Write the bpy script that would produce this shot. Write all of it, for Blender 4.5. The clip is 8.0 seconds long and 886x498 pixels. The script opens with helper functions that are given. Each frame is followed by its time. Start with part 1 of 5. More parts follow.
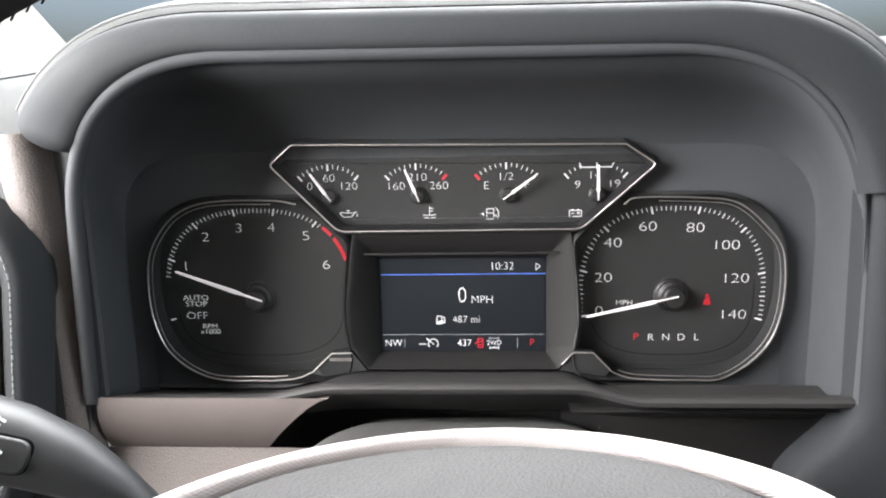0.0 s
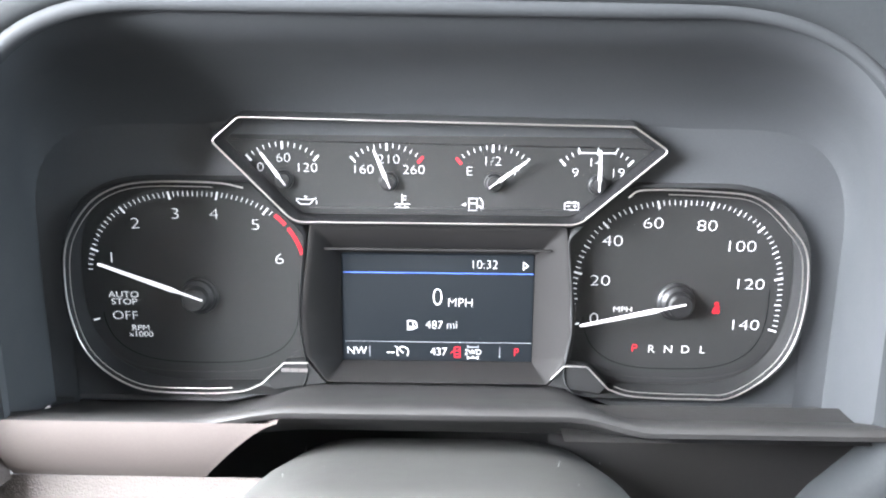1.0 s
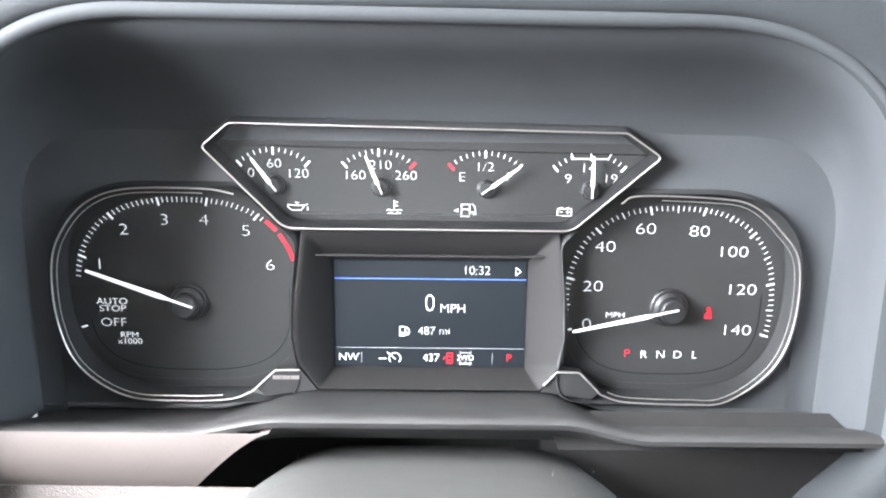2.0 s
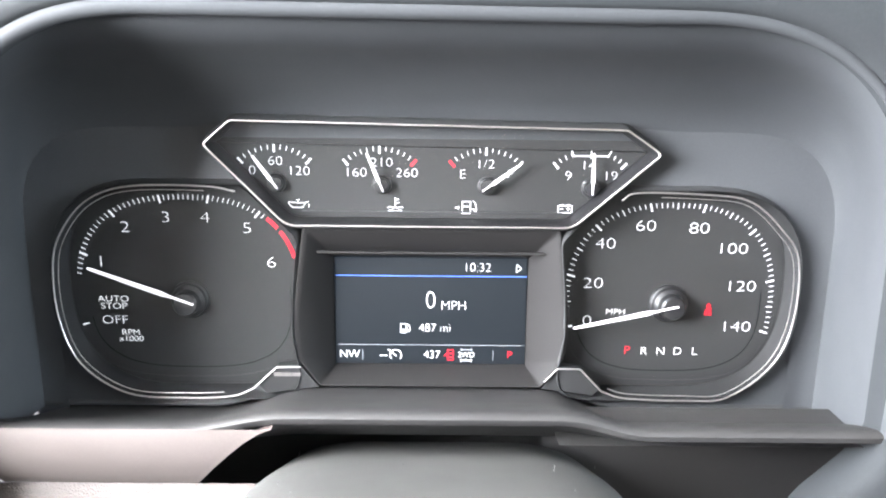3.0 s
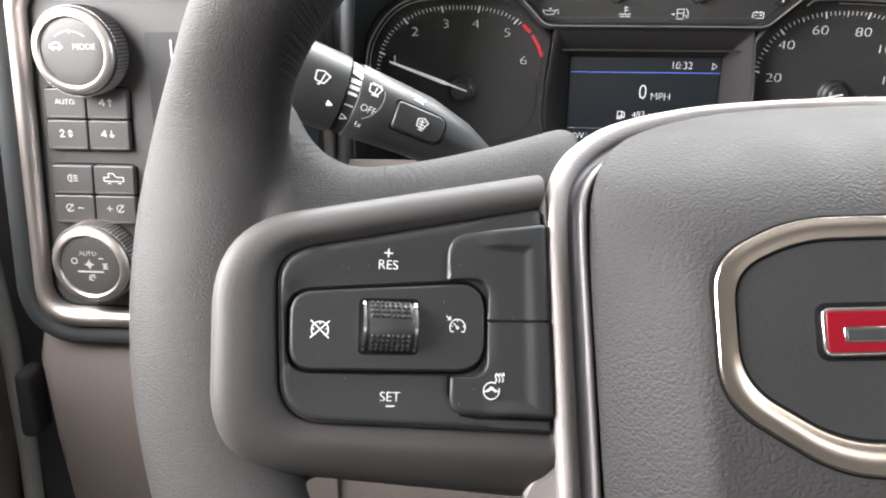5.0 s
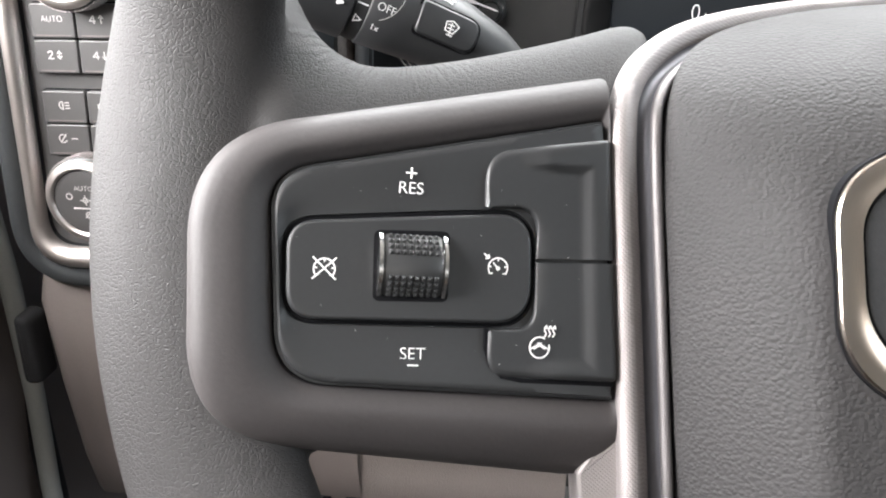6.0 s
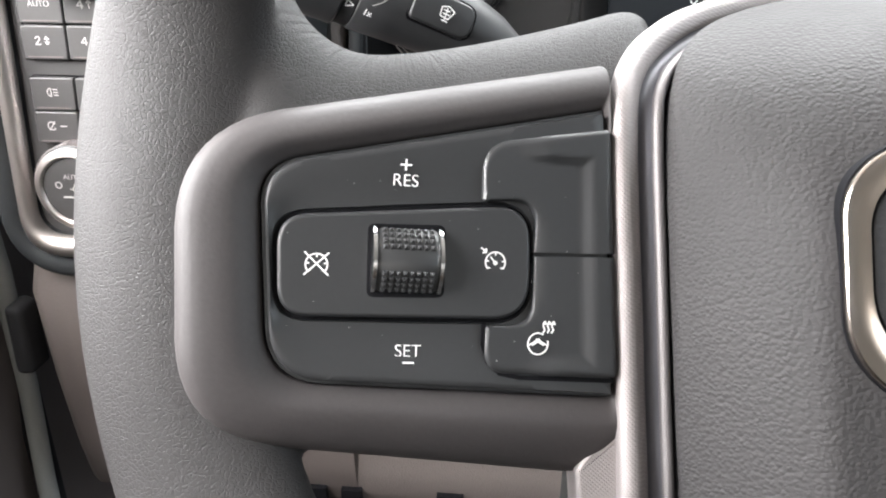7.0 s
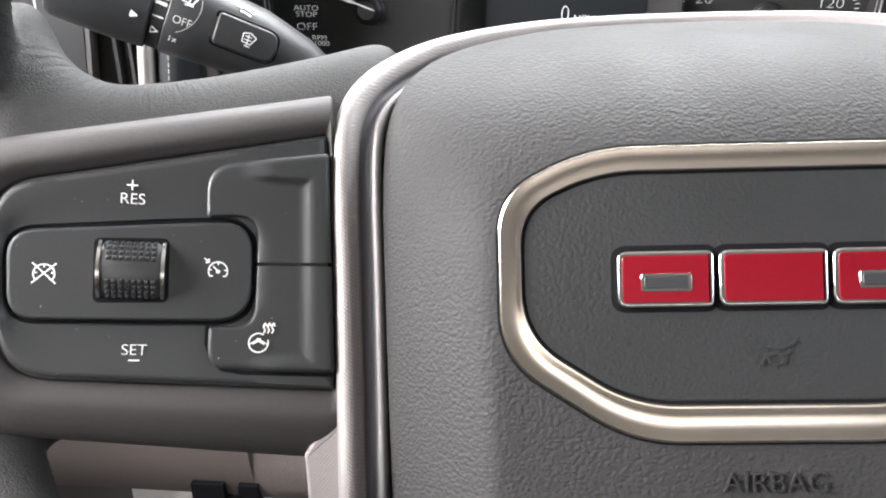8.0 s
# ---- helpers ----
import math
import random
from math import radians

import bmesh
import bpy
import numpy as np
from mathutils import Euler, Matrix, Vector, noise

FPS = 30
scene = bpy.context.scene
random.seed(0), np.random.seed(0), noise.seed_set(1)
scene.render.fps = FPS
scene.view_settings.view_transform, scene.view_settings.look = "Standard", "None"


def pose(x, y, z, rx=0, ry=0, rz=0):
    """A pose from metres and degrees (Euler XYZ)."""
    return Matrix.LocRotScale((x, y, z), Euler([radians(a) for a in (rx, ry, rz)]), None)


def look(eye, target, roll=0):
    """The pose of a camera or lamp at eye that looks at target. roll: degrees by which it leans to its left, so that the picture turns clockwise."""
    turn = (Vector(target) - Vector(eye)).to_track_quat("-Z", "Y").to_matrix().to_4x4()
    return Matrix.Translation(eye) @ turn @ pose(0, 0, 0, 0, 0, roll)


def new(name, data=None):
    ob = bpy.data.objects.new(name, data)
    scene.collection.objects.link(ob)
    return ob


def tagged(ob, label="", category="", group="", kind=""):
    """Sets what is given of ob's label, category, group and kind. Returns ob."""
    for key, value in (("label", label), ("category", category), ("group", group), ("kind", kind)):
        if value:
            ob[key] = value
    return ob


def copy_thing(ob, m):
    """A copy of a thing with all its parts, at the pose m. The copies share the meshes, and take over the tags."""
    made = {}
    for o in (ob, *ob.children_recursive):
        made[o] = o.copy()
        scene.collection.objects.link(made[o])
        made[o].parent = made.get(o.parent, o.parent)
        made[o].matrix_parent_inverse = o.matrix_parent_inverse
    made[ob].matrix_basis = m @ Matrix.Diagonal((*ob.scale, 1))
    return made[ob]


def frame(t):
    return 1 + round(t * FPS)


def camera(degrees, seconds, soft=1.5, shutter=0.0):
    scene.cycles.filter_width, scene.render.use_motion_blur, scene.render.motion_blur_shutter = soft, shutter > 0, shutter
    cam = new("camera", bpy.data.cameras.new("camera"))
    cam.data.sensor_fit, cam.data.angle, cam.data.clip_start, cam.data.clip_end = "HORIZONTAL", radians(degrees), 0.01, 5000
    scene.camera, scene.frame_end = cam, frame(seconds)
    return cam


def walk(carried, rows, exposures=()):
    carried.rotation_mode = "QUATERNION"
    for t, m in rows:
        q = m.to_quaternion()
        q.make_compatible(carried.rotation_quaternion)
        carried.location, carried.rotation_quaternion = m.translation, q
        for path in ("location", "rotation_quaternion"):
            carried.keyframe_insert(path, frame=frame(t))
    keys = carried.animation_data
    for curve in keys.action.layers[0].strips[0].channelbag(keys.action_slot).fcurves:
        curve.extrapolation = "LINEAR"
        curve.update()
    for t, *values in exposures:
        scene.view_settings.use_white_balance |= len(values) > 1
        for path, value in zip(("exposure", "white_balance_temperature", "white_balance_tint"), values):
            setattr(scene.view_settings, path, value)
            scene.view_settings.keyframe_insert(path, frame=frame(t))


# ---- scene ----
# camera and its way: seconds, place, yaw, pitch and lean in degrees
cam = camera(63.32, 8.0, soft=2.0)
EXPOSURES = ((0, 1.05, 6250, 8), (.5, 1.65, 5950, 7), (1, 2.3, 5800, 6), (3, 2.45, 5900, 7), (3.5, 2.4, 6000, 8), (4.1, 1.95, 6450, 8), (4.5, 1.12, 6400, 8), (5.2, .8, 6250, 8), (6.3, 0.87, 6250, 8), (8, 0.87, 6200, 8))
PATH = [
    (0, 0.02093, -0.38752, 1.60373, 3.754, -10.869, -1.332),
    (0.5, 0.01798, -0.34229, 1.60285, 1.441, -11.963, -0.080),
    (1, 0.01253, -0.32966, 1.60145, 0.832, -12.704, 0.499),
    (1.5, 0.01107, -0.32671, 1.60593, 0.233, -12.955, 0.670),
    (3, 0.00920, -0.32798, 1.60483, -0.278, -13.061, 0.594),
    (3.5, 0.00884, -0.34942, 1.61101, 0.304, -13.478, 0.317),
    (3.8, 0.00693, -0.38418, 1.61600, 1.693, -13.440, 0.026),
    (4, -0.01549, -0.41356, 1.61985, 1.710, -14.119, 0.110),
    (4.2, -0.04844, -0.44577, 1.61305, 2.143, -14.775, 0.070),
    (4.3, -0.06479, -0.45571, 1.60548, 2.198, -15.229, 0.197),
    (4.5, -0.08473, -0.46561, 1.59033, 2.583, -16.455, 0.261),
    (4.8, -0.09218, -0.46715, 1.56713, 3.187, -18.169, 0.475),
    (5, -0.09303, -0.46548, 1.55528, 3.718, -19.202, 0.342),
    (5.2, -0.09409, -0.45851, 1.54903, 4.129, -20.292, 0.413),
    (6.3, -0.09924, -0.42903, 1.53662, 5.689, -23.987, 0.007),
    (6.5, -0.09944, -0.42934, 1.53695, 5.460, -24.304, 0.120),
    (7, -0.09882, -0.42760, 1.53742, 5.120, -24.499, 0.149),
    (7.5, -0.09203, -0.43094, 1.53890, 4.419, -24.689, 0.481),
    (7.7, -0.07353, -0.43618, 1.54238, 4.091, -24.812, 0.454),
    (7.8, -0.06170, -0.43815, 1.54522, 3.923, -24.666, 0.524),
    (8, -0.04363, -0.43995, 1.54774, 2.829, -24.457, 0.999),
]
walk(cam, [(t, pose(x, y, z, 90 + pitch, 0, yaw) @ pose(0, 0, 0, 0, 0, lean)) for t, x, y, z, yaw, pitch, lean in PATH], EXPOSURES)
# ---- body ----
# strengths of the daylight
SKY, SUN = 0.15, 3.5
WINDSCREEN, DOOR_L, DOOR_R, REAR = 46.0, 25.0, 10.0, 0.9
# ---- light ----
world = bpy.data.worlds.new("sky")
scene.world = world
world.use_nodes = True
wn = world.node_tree.nodes
sky = wn.new("ShaderNodeTexSky")
sky.sky_type = "NISHITA"
sky.sun_disc = False
sky.sun_elevation, sky.sun_rotation = radians(48), radians(190)
sky.dust_density, sky.air_density, sky.ozone_density = 9.0, 1.0, 0.6
world.node_tree.links.new(sky.outputs[0], wn["Background"].inputs[0])
wn["Background"].inputs[1].default_value = SKY

sun = new("sun", bpy.data.lights.new("sun", "SUN"))
sun.data.energy, sun.data.angle, sun.data.color = SUN, radians(4), (1.0, 0.95, 0.88)
sun.matrix_world = pose(0, 0, 6, 42, 0, -10)


def window_light(name, m, w, h, watts, colour):
    lamp = new(name, bpy.data.lights.new(name, "AREA"))
    lamp.data.shape, lamp.data.size, lamp.data.size_y = "RECTANGLE", w, h
    lamp.data.energy, lamp.data.color = watts, colour
    lamp.matrix_world = m
    return lamp


window_light("windscreen_daylight", look((0.10, 0.34, 2.33), (0.0, -0.30, 1.45)), 1.4, 0.5, WINDSCREEN, (1.0, 0.985, 0.96))
window_light("door_window_daylight", look((-0.62, -0.40, 1.75), (-0.1, -0.30, 1.45)), 0.6, 0.4, DOOR_L, (1.0, 0.95, 0.92))
window_light("far_window_daylight", look((1.45, -0.45, 1.86), (0.2, -0.25, 1.45)), 0.85, 0.42, DOOR_R, (0.9, 0.96, 1.0))
window_light("rear_window_daylight", look((0.4, -2.05, 1.88), (0.1, -0.2, 1.40)), 1.1, 0.4, REAR, (1.0, 0.94, 0.88))


# ---- materials ----
def node_mat(name):
    m = bpy.data.materials.new(name)
    m.use_nodes = True
    nt = m.node_tree
    return m, nt, nt.nodes["Principled BSDF"]


def surface(name, colour, rough=0.5, metal=0.0, vary=0.15, grain=None, depth=0.0002, strength=0.5, coat=0.0, spec=0.5, stretch=None):
    """Base colour with broad and fine variation, roughness variation and a grain: ('cells' | 'pebble' | 'dots' | 'noise', size in metres)."""
    m, nt, b = node_mat(name)
    L = nt.links.new
    tc = nt.nodes.new("ShaderNodeTexCoord")
    src = tc.outputs["Object"]
    if stretch:
        mp = nt.nodes.new("ShaderNodeMapping")
        mp.inputs["Scale"].default_value = stretch
        L(src, mp.inputs["Vector"])
        src = mp.outputs[0]
    broad = nt.nodes.new("ShaderNodeTexNoise")
    broad.inputs["Scale"].default_value, broad.inputs["Detail"].default_value = 22.0, 4.0
    L(tc.outputs["Object"], broad.inputs["Vector"])
    small = nt.nodes.new("ShaderNodeTexNoise")
    small.inputs["Scale"].default_value, small.inputs["Detail"].default_value = 900.0, 3.0
    L(tc.outputs["Object"], small.inputs["Vector"])
    add = nt.nodes.new("ShaderNodeMath")
    add.operation = "ADD"
    L(broad.outputs["Fac"], add.inputs[0])
    L(small.outputs["Fac"], add.inputs[1])
    ramp = nt.nodes.new("ShaderNodeMapRange")
    ramp.inputs["From Min"].default_value, ramp.inputs["From Max"].default_value = 0.6, 1.4
    ramp.inputs["To Min"].default_value, ramp.inputs["To Max"].default_value = 1 - vary, 1 + vary
    L(add.outputs[0], ramp.inputs["Value"])
    mul = nt.nodes.new("ShaderNodeVectorMath")
    mul.operation = "SCALE"
    mul.inputs[0].default_value = colour
    L(ramp.outputs[0], mul.inputs["Scale"])
    L(mul.outputs[0], b.inputs["Base Color"])
    rr = nt.nodes.new("ShaderNodeMapRange")
    rr.inputs["From Min"].default_value, rr.inputs["From Max"].default_value = 0.3, 0.7
    rr.inputs["To Min"].default_value, rr.inputs["To Max"].default_value = rough * 0.88, min(1, rough * 1.12)
    L(broad.outputs["Fac"], rr.inputs["Value"])
    L(rr.outputs[0], b.inputs["Roughness"])
    b.inputs["Metallic"].default_value = metal
    b.inputs["Specular IOR Level"].default_value = spec
    if coat:
        b.inputs["Coat Weight"].default_value, b.inputs["Coat Roughness"].default_value = coat, 0.06
    height = None
    if grain:
        kind, size = grain
        if kind == "cells":
            warp = nt.nodes.new("ShaderNodeTexNoise")
            warp.inputs["Scale"].default_value, warp.inputs["Detail"].default_value = 0.35 / size, 2.0
            L(src, warp.inputs["Vector"])
            mixv = nt.nodes.new("ShaderNodeVectorMath")
            mixv.operation = "MULTIPLY_ADD"
            mixv.inputs[1].default_value = (size * 0.7,) * 3
            L(warp.outputs["Color"], mixv.inputs[0])
            L(src, mixv.inputs[2])
            cell = nt.nodes.new("ShaderNodeTexVoronoi")
            cell.feature = "DISTANCE_TO_EDGE"
            cell.inputs["Scale"].default_value = 1 / size
            L(mixv.outputs[0], cell.inputs["Vector"])
            edge = nt.nodes.new("ShaderNodeMapRange")
            edge.interpolation_type = "SMOOTHSTEP"
            edge.inputs["From Max"].default_value = 0.15
            L(cell.outputs["Distance"], edge.inputs["Value"])
            height = edge.outputs[0]
        elif kind == "pebble":
            warp = nt.nodes.new("ShaderNodeTexNoise")
            warp.inputs["Scale"].default_value, warp.inputs["Detail"].default_value = 0.6 / size, 3.0
            L(src, warp.inputs["Vector"])
            mixv = nt.nodes.new("ShaderNodeVectorMath")
            mixv.operation = "MULTIPLY_ADD"
            mixv.inputs[1].default_value = (size * 0.9,) * 3
            L(warp.outputs["Color"], mixv.inputs[0])
            L(src, mixv.inputs[2])
            cell = nt.nodes.new("ShaderNodeTexVoronoi")
            cell.feature = "SMOOTH_F1"
            cell.inputs["Scale"].default_value, cell.inputs["Smoothness"].default_value = 1 / size, 0.3
            L(mixv.outputs[0], cell.inputs["Vector"])
            low = nt.nodes.new("ShaderNodeMath")
            low.operation = "SUBTRACT"
            low.inputs[0].default_value = 1.0
            L(cell.outputs["Distance"], low.inputs[1])
            height = low.outputs[0]
        elif kind == "dots":
            # diamond lattice of small dots, laid over the bar and its outer side
            sep, com = nt.nodes.new("ShaderNodeSeparateXYZ"), nt.nodes.new("ShaderNodeCombineXYZ")
            L(src, sep.inputs[0])
            side, across, back = (nt.nodes.new("ShaderNodeMath") for k in range(3))
            side.operation, across.operation, back.operation = "ABSOLUTE", "SUBTRACT", "SUBTRACT"
            fore = nt.nodes.new("ShaderNodeMath")
            L(sep.outputs[0], side.inputs[0])
            L(sep.outputs[2], across.inputs[0])
            L(side.outputs[0], across.inputs[1])
            for n in (back, fore):
                L(across.outputs[0], n.inputs[0])
                L(sep.outputs[1], n.inputs[1])
            L(back.outputs[0], com.inputs[0])
            L(fore.outputs[0], com.inputs[1])
            cell = nt.nodes.new("ShaderNodeTexVoronoi")
            cell.voronoi_dimensions = "2D"
            cell.inputs["Scale"].default_value, cell.inputs["Randomness"].default_value = 1 / size, 0.0
            L(com.outputs[0], cell.inputs["Vector"])
            dot = nt.nodes.new("ShaderNodeMapRange")
            dot.interpolation_type = "SMOOTHSTEP"
            dot.inputs["From Min"].default_value, dot.inputs["From Max"].default_value = 0.15, 0.5
            L(cell.outputs["Distance"], dot.inputs["Value"])
            height = dot.outputs[0]
        else:
            nz = nt.nodes.new("ShaderNodeTexNoise")
            nz.inputs["Scale"].default_value, nz.inputs["Detail"].default_value = 1 / size, 3.0
            L(src, nz.inputs["Vector"])
            height = nz.outputs["Fac"]
    if height is not None:
        bump = nt.nodes.new("ShaderNodeBump")
        bump.inputs["Strength"].default_value, bump.inputs["Distance"].default_value = strength, depth
        L(height, bump.inputs["Height"])
        L(bump.outputs[0], b.inputs["Normal"])
    return m


def glowing(name, colour, power):
    m, nt, b = node_mat(name)
    b.inputs["Base Color"].default_value = (*[0.5 * c for c in colour], 1)
    b.inputs["Roughness"].default_value = 0.5
    b.inputs["Emission Color"].default_value = (*colour, 1)
    b.inputs["Emission Strength"].default_value = power
    return m


def clear(name, tint=(1, 1, 1), gloss_rough=0.02, floor=0.035):
    """Clear sheet: passes light straight on and reflects by its Fresnel gloss."""
    m, nt, b = node_mat(name)
    nt.nodes.remove(b)
    out = nt.nodes["Material Output"]
    tr, gl = nt.nodes.new("ShaderNodeBsdfTransparent"), nt.nodes.new("ShaderNodeBsdfGlossy")
    tr.inputs["Color"].default_value = (*tint, 1)
    gl.inputs["Roughness"].default_value = gloss_rough
    lw, mix = nt.nodes.new("ShaderNodeLayerWeight"), nt.nodes.new("ShaderNodeMixShader")
    lw.inputs["Blend"].default_value = 0.5
    steep, gloss = nt.nodes.new("ShaderNodeMath"), nt.nodes.new("ShaderNodeMath")
    steep.operation, gloss.operation = "POWER", "MULTIPLY_ADD"
    steep.inputs[1].default_value, gloss.inputs[1].default_value, gloss.inputs[2].default_value = 5.0, 0.94, floor
    nt.links.new(lw.outputs["Facing"], steep.inputs[0])
    nt.links.new(steep.outputs[0], gloss.inputs[0])
    nt.links.new(gloss.outputs[0], mix.inputs[0])
    nt.links.new(tr.outputs[0], mix.inputs[1])
    nt.links.new(gl.outputs[0], mix.inputs[2])
    nt.links.new(mix.outputs[0], out.inputs["Surface"])
    return m


DASH = surface("dash_soft_plastic", (0.020, 0.022, 0.024), 0.75, spec=0.3, vary=0.12, grain=("cells", 0.0007), depth=0.00006, strength=0.4)
DASH_TOP = surface("dash_top_plastic", (0.026, 0.027, 0.027), 0.66, vary=0.12, grain=("cells", 0.0010), depth=0.0001, strength=0.5)
HOOD = surface("hood_lining_plastic", (0.046, 0.0487, 0.053), 0.65, vary=0.10, grain=("noise", 0.0006), depth=0.00005, strength=0.3)
LEDGE = surface("dark_ledge_plastic", (0.031, 0.0295, 0.029), 0.58, vary=0.10, grain=("cells", 0.0008), depth=0.00006, strength=0.4)
GRAIN = surface("grained_plastic", (0.105, 0.089, 0.083), 0.6, vary=0.12, grain=("pebble", 0.0010), depth=0.0004, strength=0.7)
STRIP = surface("satin_strip_plastic", (0.108, 0.091, 0.085), 0.55, vary=0.10, grain=("noise", 0.0004), depth=0.00003, strength=0.3)
SHROUD = surface("column_shroud_plastic", (0.052, 0.0505, 0.048), 0.62, vary=0.10, grain=("cells", 0.0008), depth=0.00005, strength=0.3)


def wrinkle(m, cx, cy, near, far, depth):
    """Adds fine creases that fan out from a corner of the spokes (both sides alike)."""
    nt = m.node_tree
    L, b = nt.links.new, nt.nodes["Principled BSDF"]
    old = b.inputs["Normal"].links[0].from_socket

    def math_node(op, a, c=None):
        n = nt.nodes.new("ShaderNodeMath")
        n.operation = op
        for i, v in enumerate((a, c)):
            if isinstance(v, (int, float)):
                n.inputs[i].default_value = v
            elif v is not None:
                L(v, n.inputs[i])
        return n.outputs[0]

    tc, sep = nt.nodes.new("ShaderNodeTexCoord"), nt.nodes.new("ShaderNodeSeparateXYZ")
    L(tc.outputs["Object"], sep.inputs[0])
    dx = math_node("ADD", math_node("ABSOLUTE", sep.outputs[0]), -cx)
    dy = math_node("ADD", sep.outputs[1], -cy)
    ang = math_node("ARCTAN2", dy, dx)
    rad = math_node("SQRT", math_node("ADD", math_node("MULTIPLY", dx, dx), math_node("MULTIPLY", dy, dy)))
    comb = nt.nodes.new("ShaderNodeCombineXYZ")
    L(math_node("MULTIPLY", ang, 11.0), comb.inputs[0])
    L(math_node("MULTIPLY", rad, 130.0), comb.inputs[1])
    nz = nt.nodes.new("ShaderNodeTexNoise")
    nz.inputs["Scale"].default_value, nz.inputs["Detail"].default_value = 1.6, 3.0
    L(comb.outputs[0], nz.inputs["Vector"])
    fade = nt.nodes.new("ShaderNodeMapRange")
    fade.interpolation_type = "SMOOTHSTEP"
    fade.inputs["From Min"].default_value, fade.inputs["From Max"].default_value = near, far
    fade.inputs["To Min"].default_value, fade.inputs["To Max"].default_value = 1.0, 0.0
    L(rad, fade.inputs["Value"])
    bump = nt.nodes.new("ShaderNodeBump")
    bump.inputs["Distance"].default_value, bump.inputs["Strength"].default_value = depth, 1.0
    L(math_node("MULTIPLY", nz.outputs["Fac"], fade.outputs[0]), bump.inputs["Height"])
    L(old, bump.inputs["Normal"])
    L(bump.outputs[0], b.inputs["Normal"])
    return m


LEATHER = wrinkle(surface("wheel_leather", (0.0185, 0.0172, 0.0173), 0.64, vary=0.14, grain=("cells", 0.0009), depth=0.00014, strength=0.5, spec=0.33), 0.140, 0.054, 0.010, 0.026, 0.0009)
PEBBLE = surface("airbag_cover_vinyl", (0.0238, 0.0226, 0.023), 0.7, vary=0.12, grain=("pebble", 0.00085), depth=0.0003, strength=0.7, spec=0.3, stretch=(0.88, 1.05, 1.0))
SMOOTHPAD = surface("fine_grain_vinyl", (0.017, 0.0172, 0.018), 0.55, spec=0.35, vary=0.12, grain=("pebble", 0.0009), depth=0.00026, strength=0.55)
BEZEL = surface("soft_touch_bezel", (0.039, 0.035, 0.0352), 0.62, spec=0.38, vary=0.10, grain=("noise", 0.0012), depth=0.00016, strength=0.35)
SWITCH = surface("switch_plastic", (0.0195, 0.0202, 0.0215), 0.46, spec=0.5, vary=0.08, grain=("noise", 0.0003), depth=0.00002, strength=0.3)
SWITCH_GREY = surface("grey_switch_plastic", (0.036, 0.0345, 0.0345), 0.52, vary=0.08, grain=("noise", 0.0004), depth=0.00003, strength=0.3)
# near-black for seams and backings, also painted in for shade in gaps
BLACK = surface("seam_and_shade_black", (0.004, 0.004, 0.005), 0.7, vary=0.1, spec=0.1)
GLOSS = surface("gloss_black", (0.010, 0.010, 0.011), 0.4, vary=0.05, coat=0.05)
BODY = surface("cluster_body_plastic", (0.034, 0.0345, 0.036), 0.6, vary=0.08, grain=("noise", 0.0005), depth=0.00004, strength=0.3)
FACE = surface("gauge_face", (0.018, 0.018, 0.0185), 0.6, spec=0.3, vary=0.08, grain=("noise", 0.0003), depth=0.00002, strength=0.2)
FRAME = surface("screen_surround_plastic", (0.0165, 0.0155, 0.0155), 0.6, spec=0.22, vary=0.08, grain=("noise", 0.0003), depth=0.00002, strength=0.3)
SILVER = surface("satin_silver_trim", (0.29, 0.266, 0.263), 0.6, metal=0.8, vary=0.05, grain=("dots", 0.00095), depth=0.00012, strength=0.5)
BRIGHT = surface("bright_line_metal", (0.66, 0.62, 0.60), 0.4, metal=1.0, vary=0.04)
# chrome warmed in base colour to paint in a brown cabin reflection
RINGMETAL = surface("warm_toned_ring_metal", (0.68, 0.61, 0.55), 0.18, metal=1.0, vary=0.04)
# trim silver dimmed in colour so the edging shines less
EDGING = surface("dimmed_silver_edging", (0.16, 0.149, 0.150), 0.58, metal=0.8, vary=0.05, grain=("dots", 0.00095), depth=0.0001, strength=0.4)
CHROME = surface("chrome", (0.78, 0.77, 0.76), 0.09, metal=1.0, vary=0.03)
BRUSHED = surface("brushed_chrome", (0.56, 0.52, 0.495), 0.42, metal=1.0, vary=0.06, grain=("noise", 0.0004), depth=0.00002, strength=0.4, stretch=(0.05, 1, 1))
# trim silver darkened in colour in place of the dark it reflects
CHANNEL = surface("shade_toned_channel_metal", (0.085, 0.083, 0.092), 0.55, metal=0.7, vary=0.05, spec=0.4)
ROLLER = surface("roller_plastic", (0.026, 0.0265, 0.0275), 0.36, spec=0.6, vary=0.06)
ROLLEND = surface("roller_end_metal", (0.55, 0.55, 0.55), 0.25, metal=1.0, vary=0.04)
RED = surface("red_enamel", (0.135, 0.0022, 0.008), 0.3, vary=0.10, coat=0.0, spec=0.25)
# a tone lighter than the visor: the lip's highlight put into its colour
LIP_SATIN = surface("highlight_lip_plastic", (0.034, 0.036, 0.039), 0.8, spec=0.3, vary=0.08, grain=("noise", 0.0006), depth=0.00003, strength=0.3)
THREAD = surface("grey_thread", (0.16, 0.16, 0.16), 0.8, vary=0.2)
RUBBER = surface("black_rubber", (0.014, 0.014, 0.015), 0.75, vary=0.15, spec=0.25)
PRINT = surface("white_print", (0.75, 0.75, 0.74), 0.5, vary=0.05)
PRINT_DIM = surface("grey_print", (0.38, 0.37, 0.36), 0.5, vary=0.06)
LIT = glowing("lit_numerals", (0.97, 0.95, 0.97), 0.19)
LIT_DIM = glowing("lit_small_print", (0.95, 0.93, 0.92), 0.19)
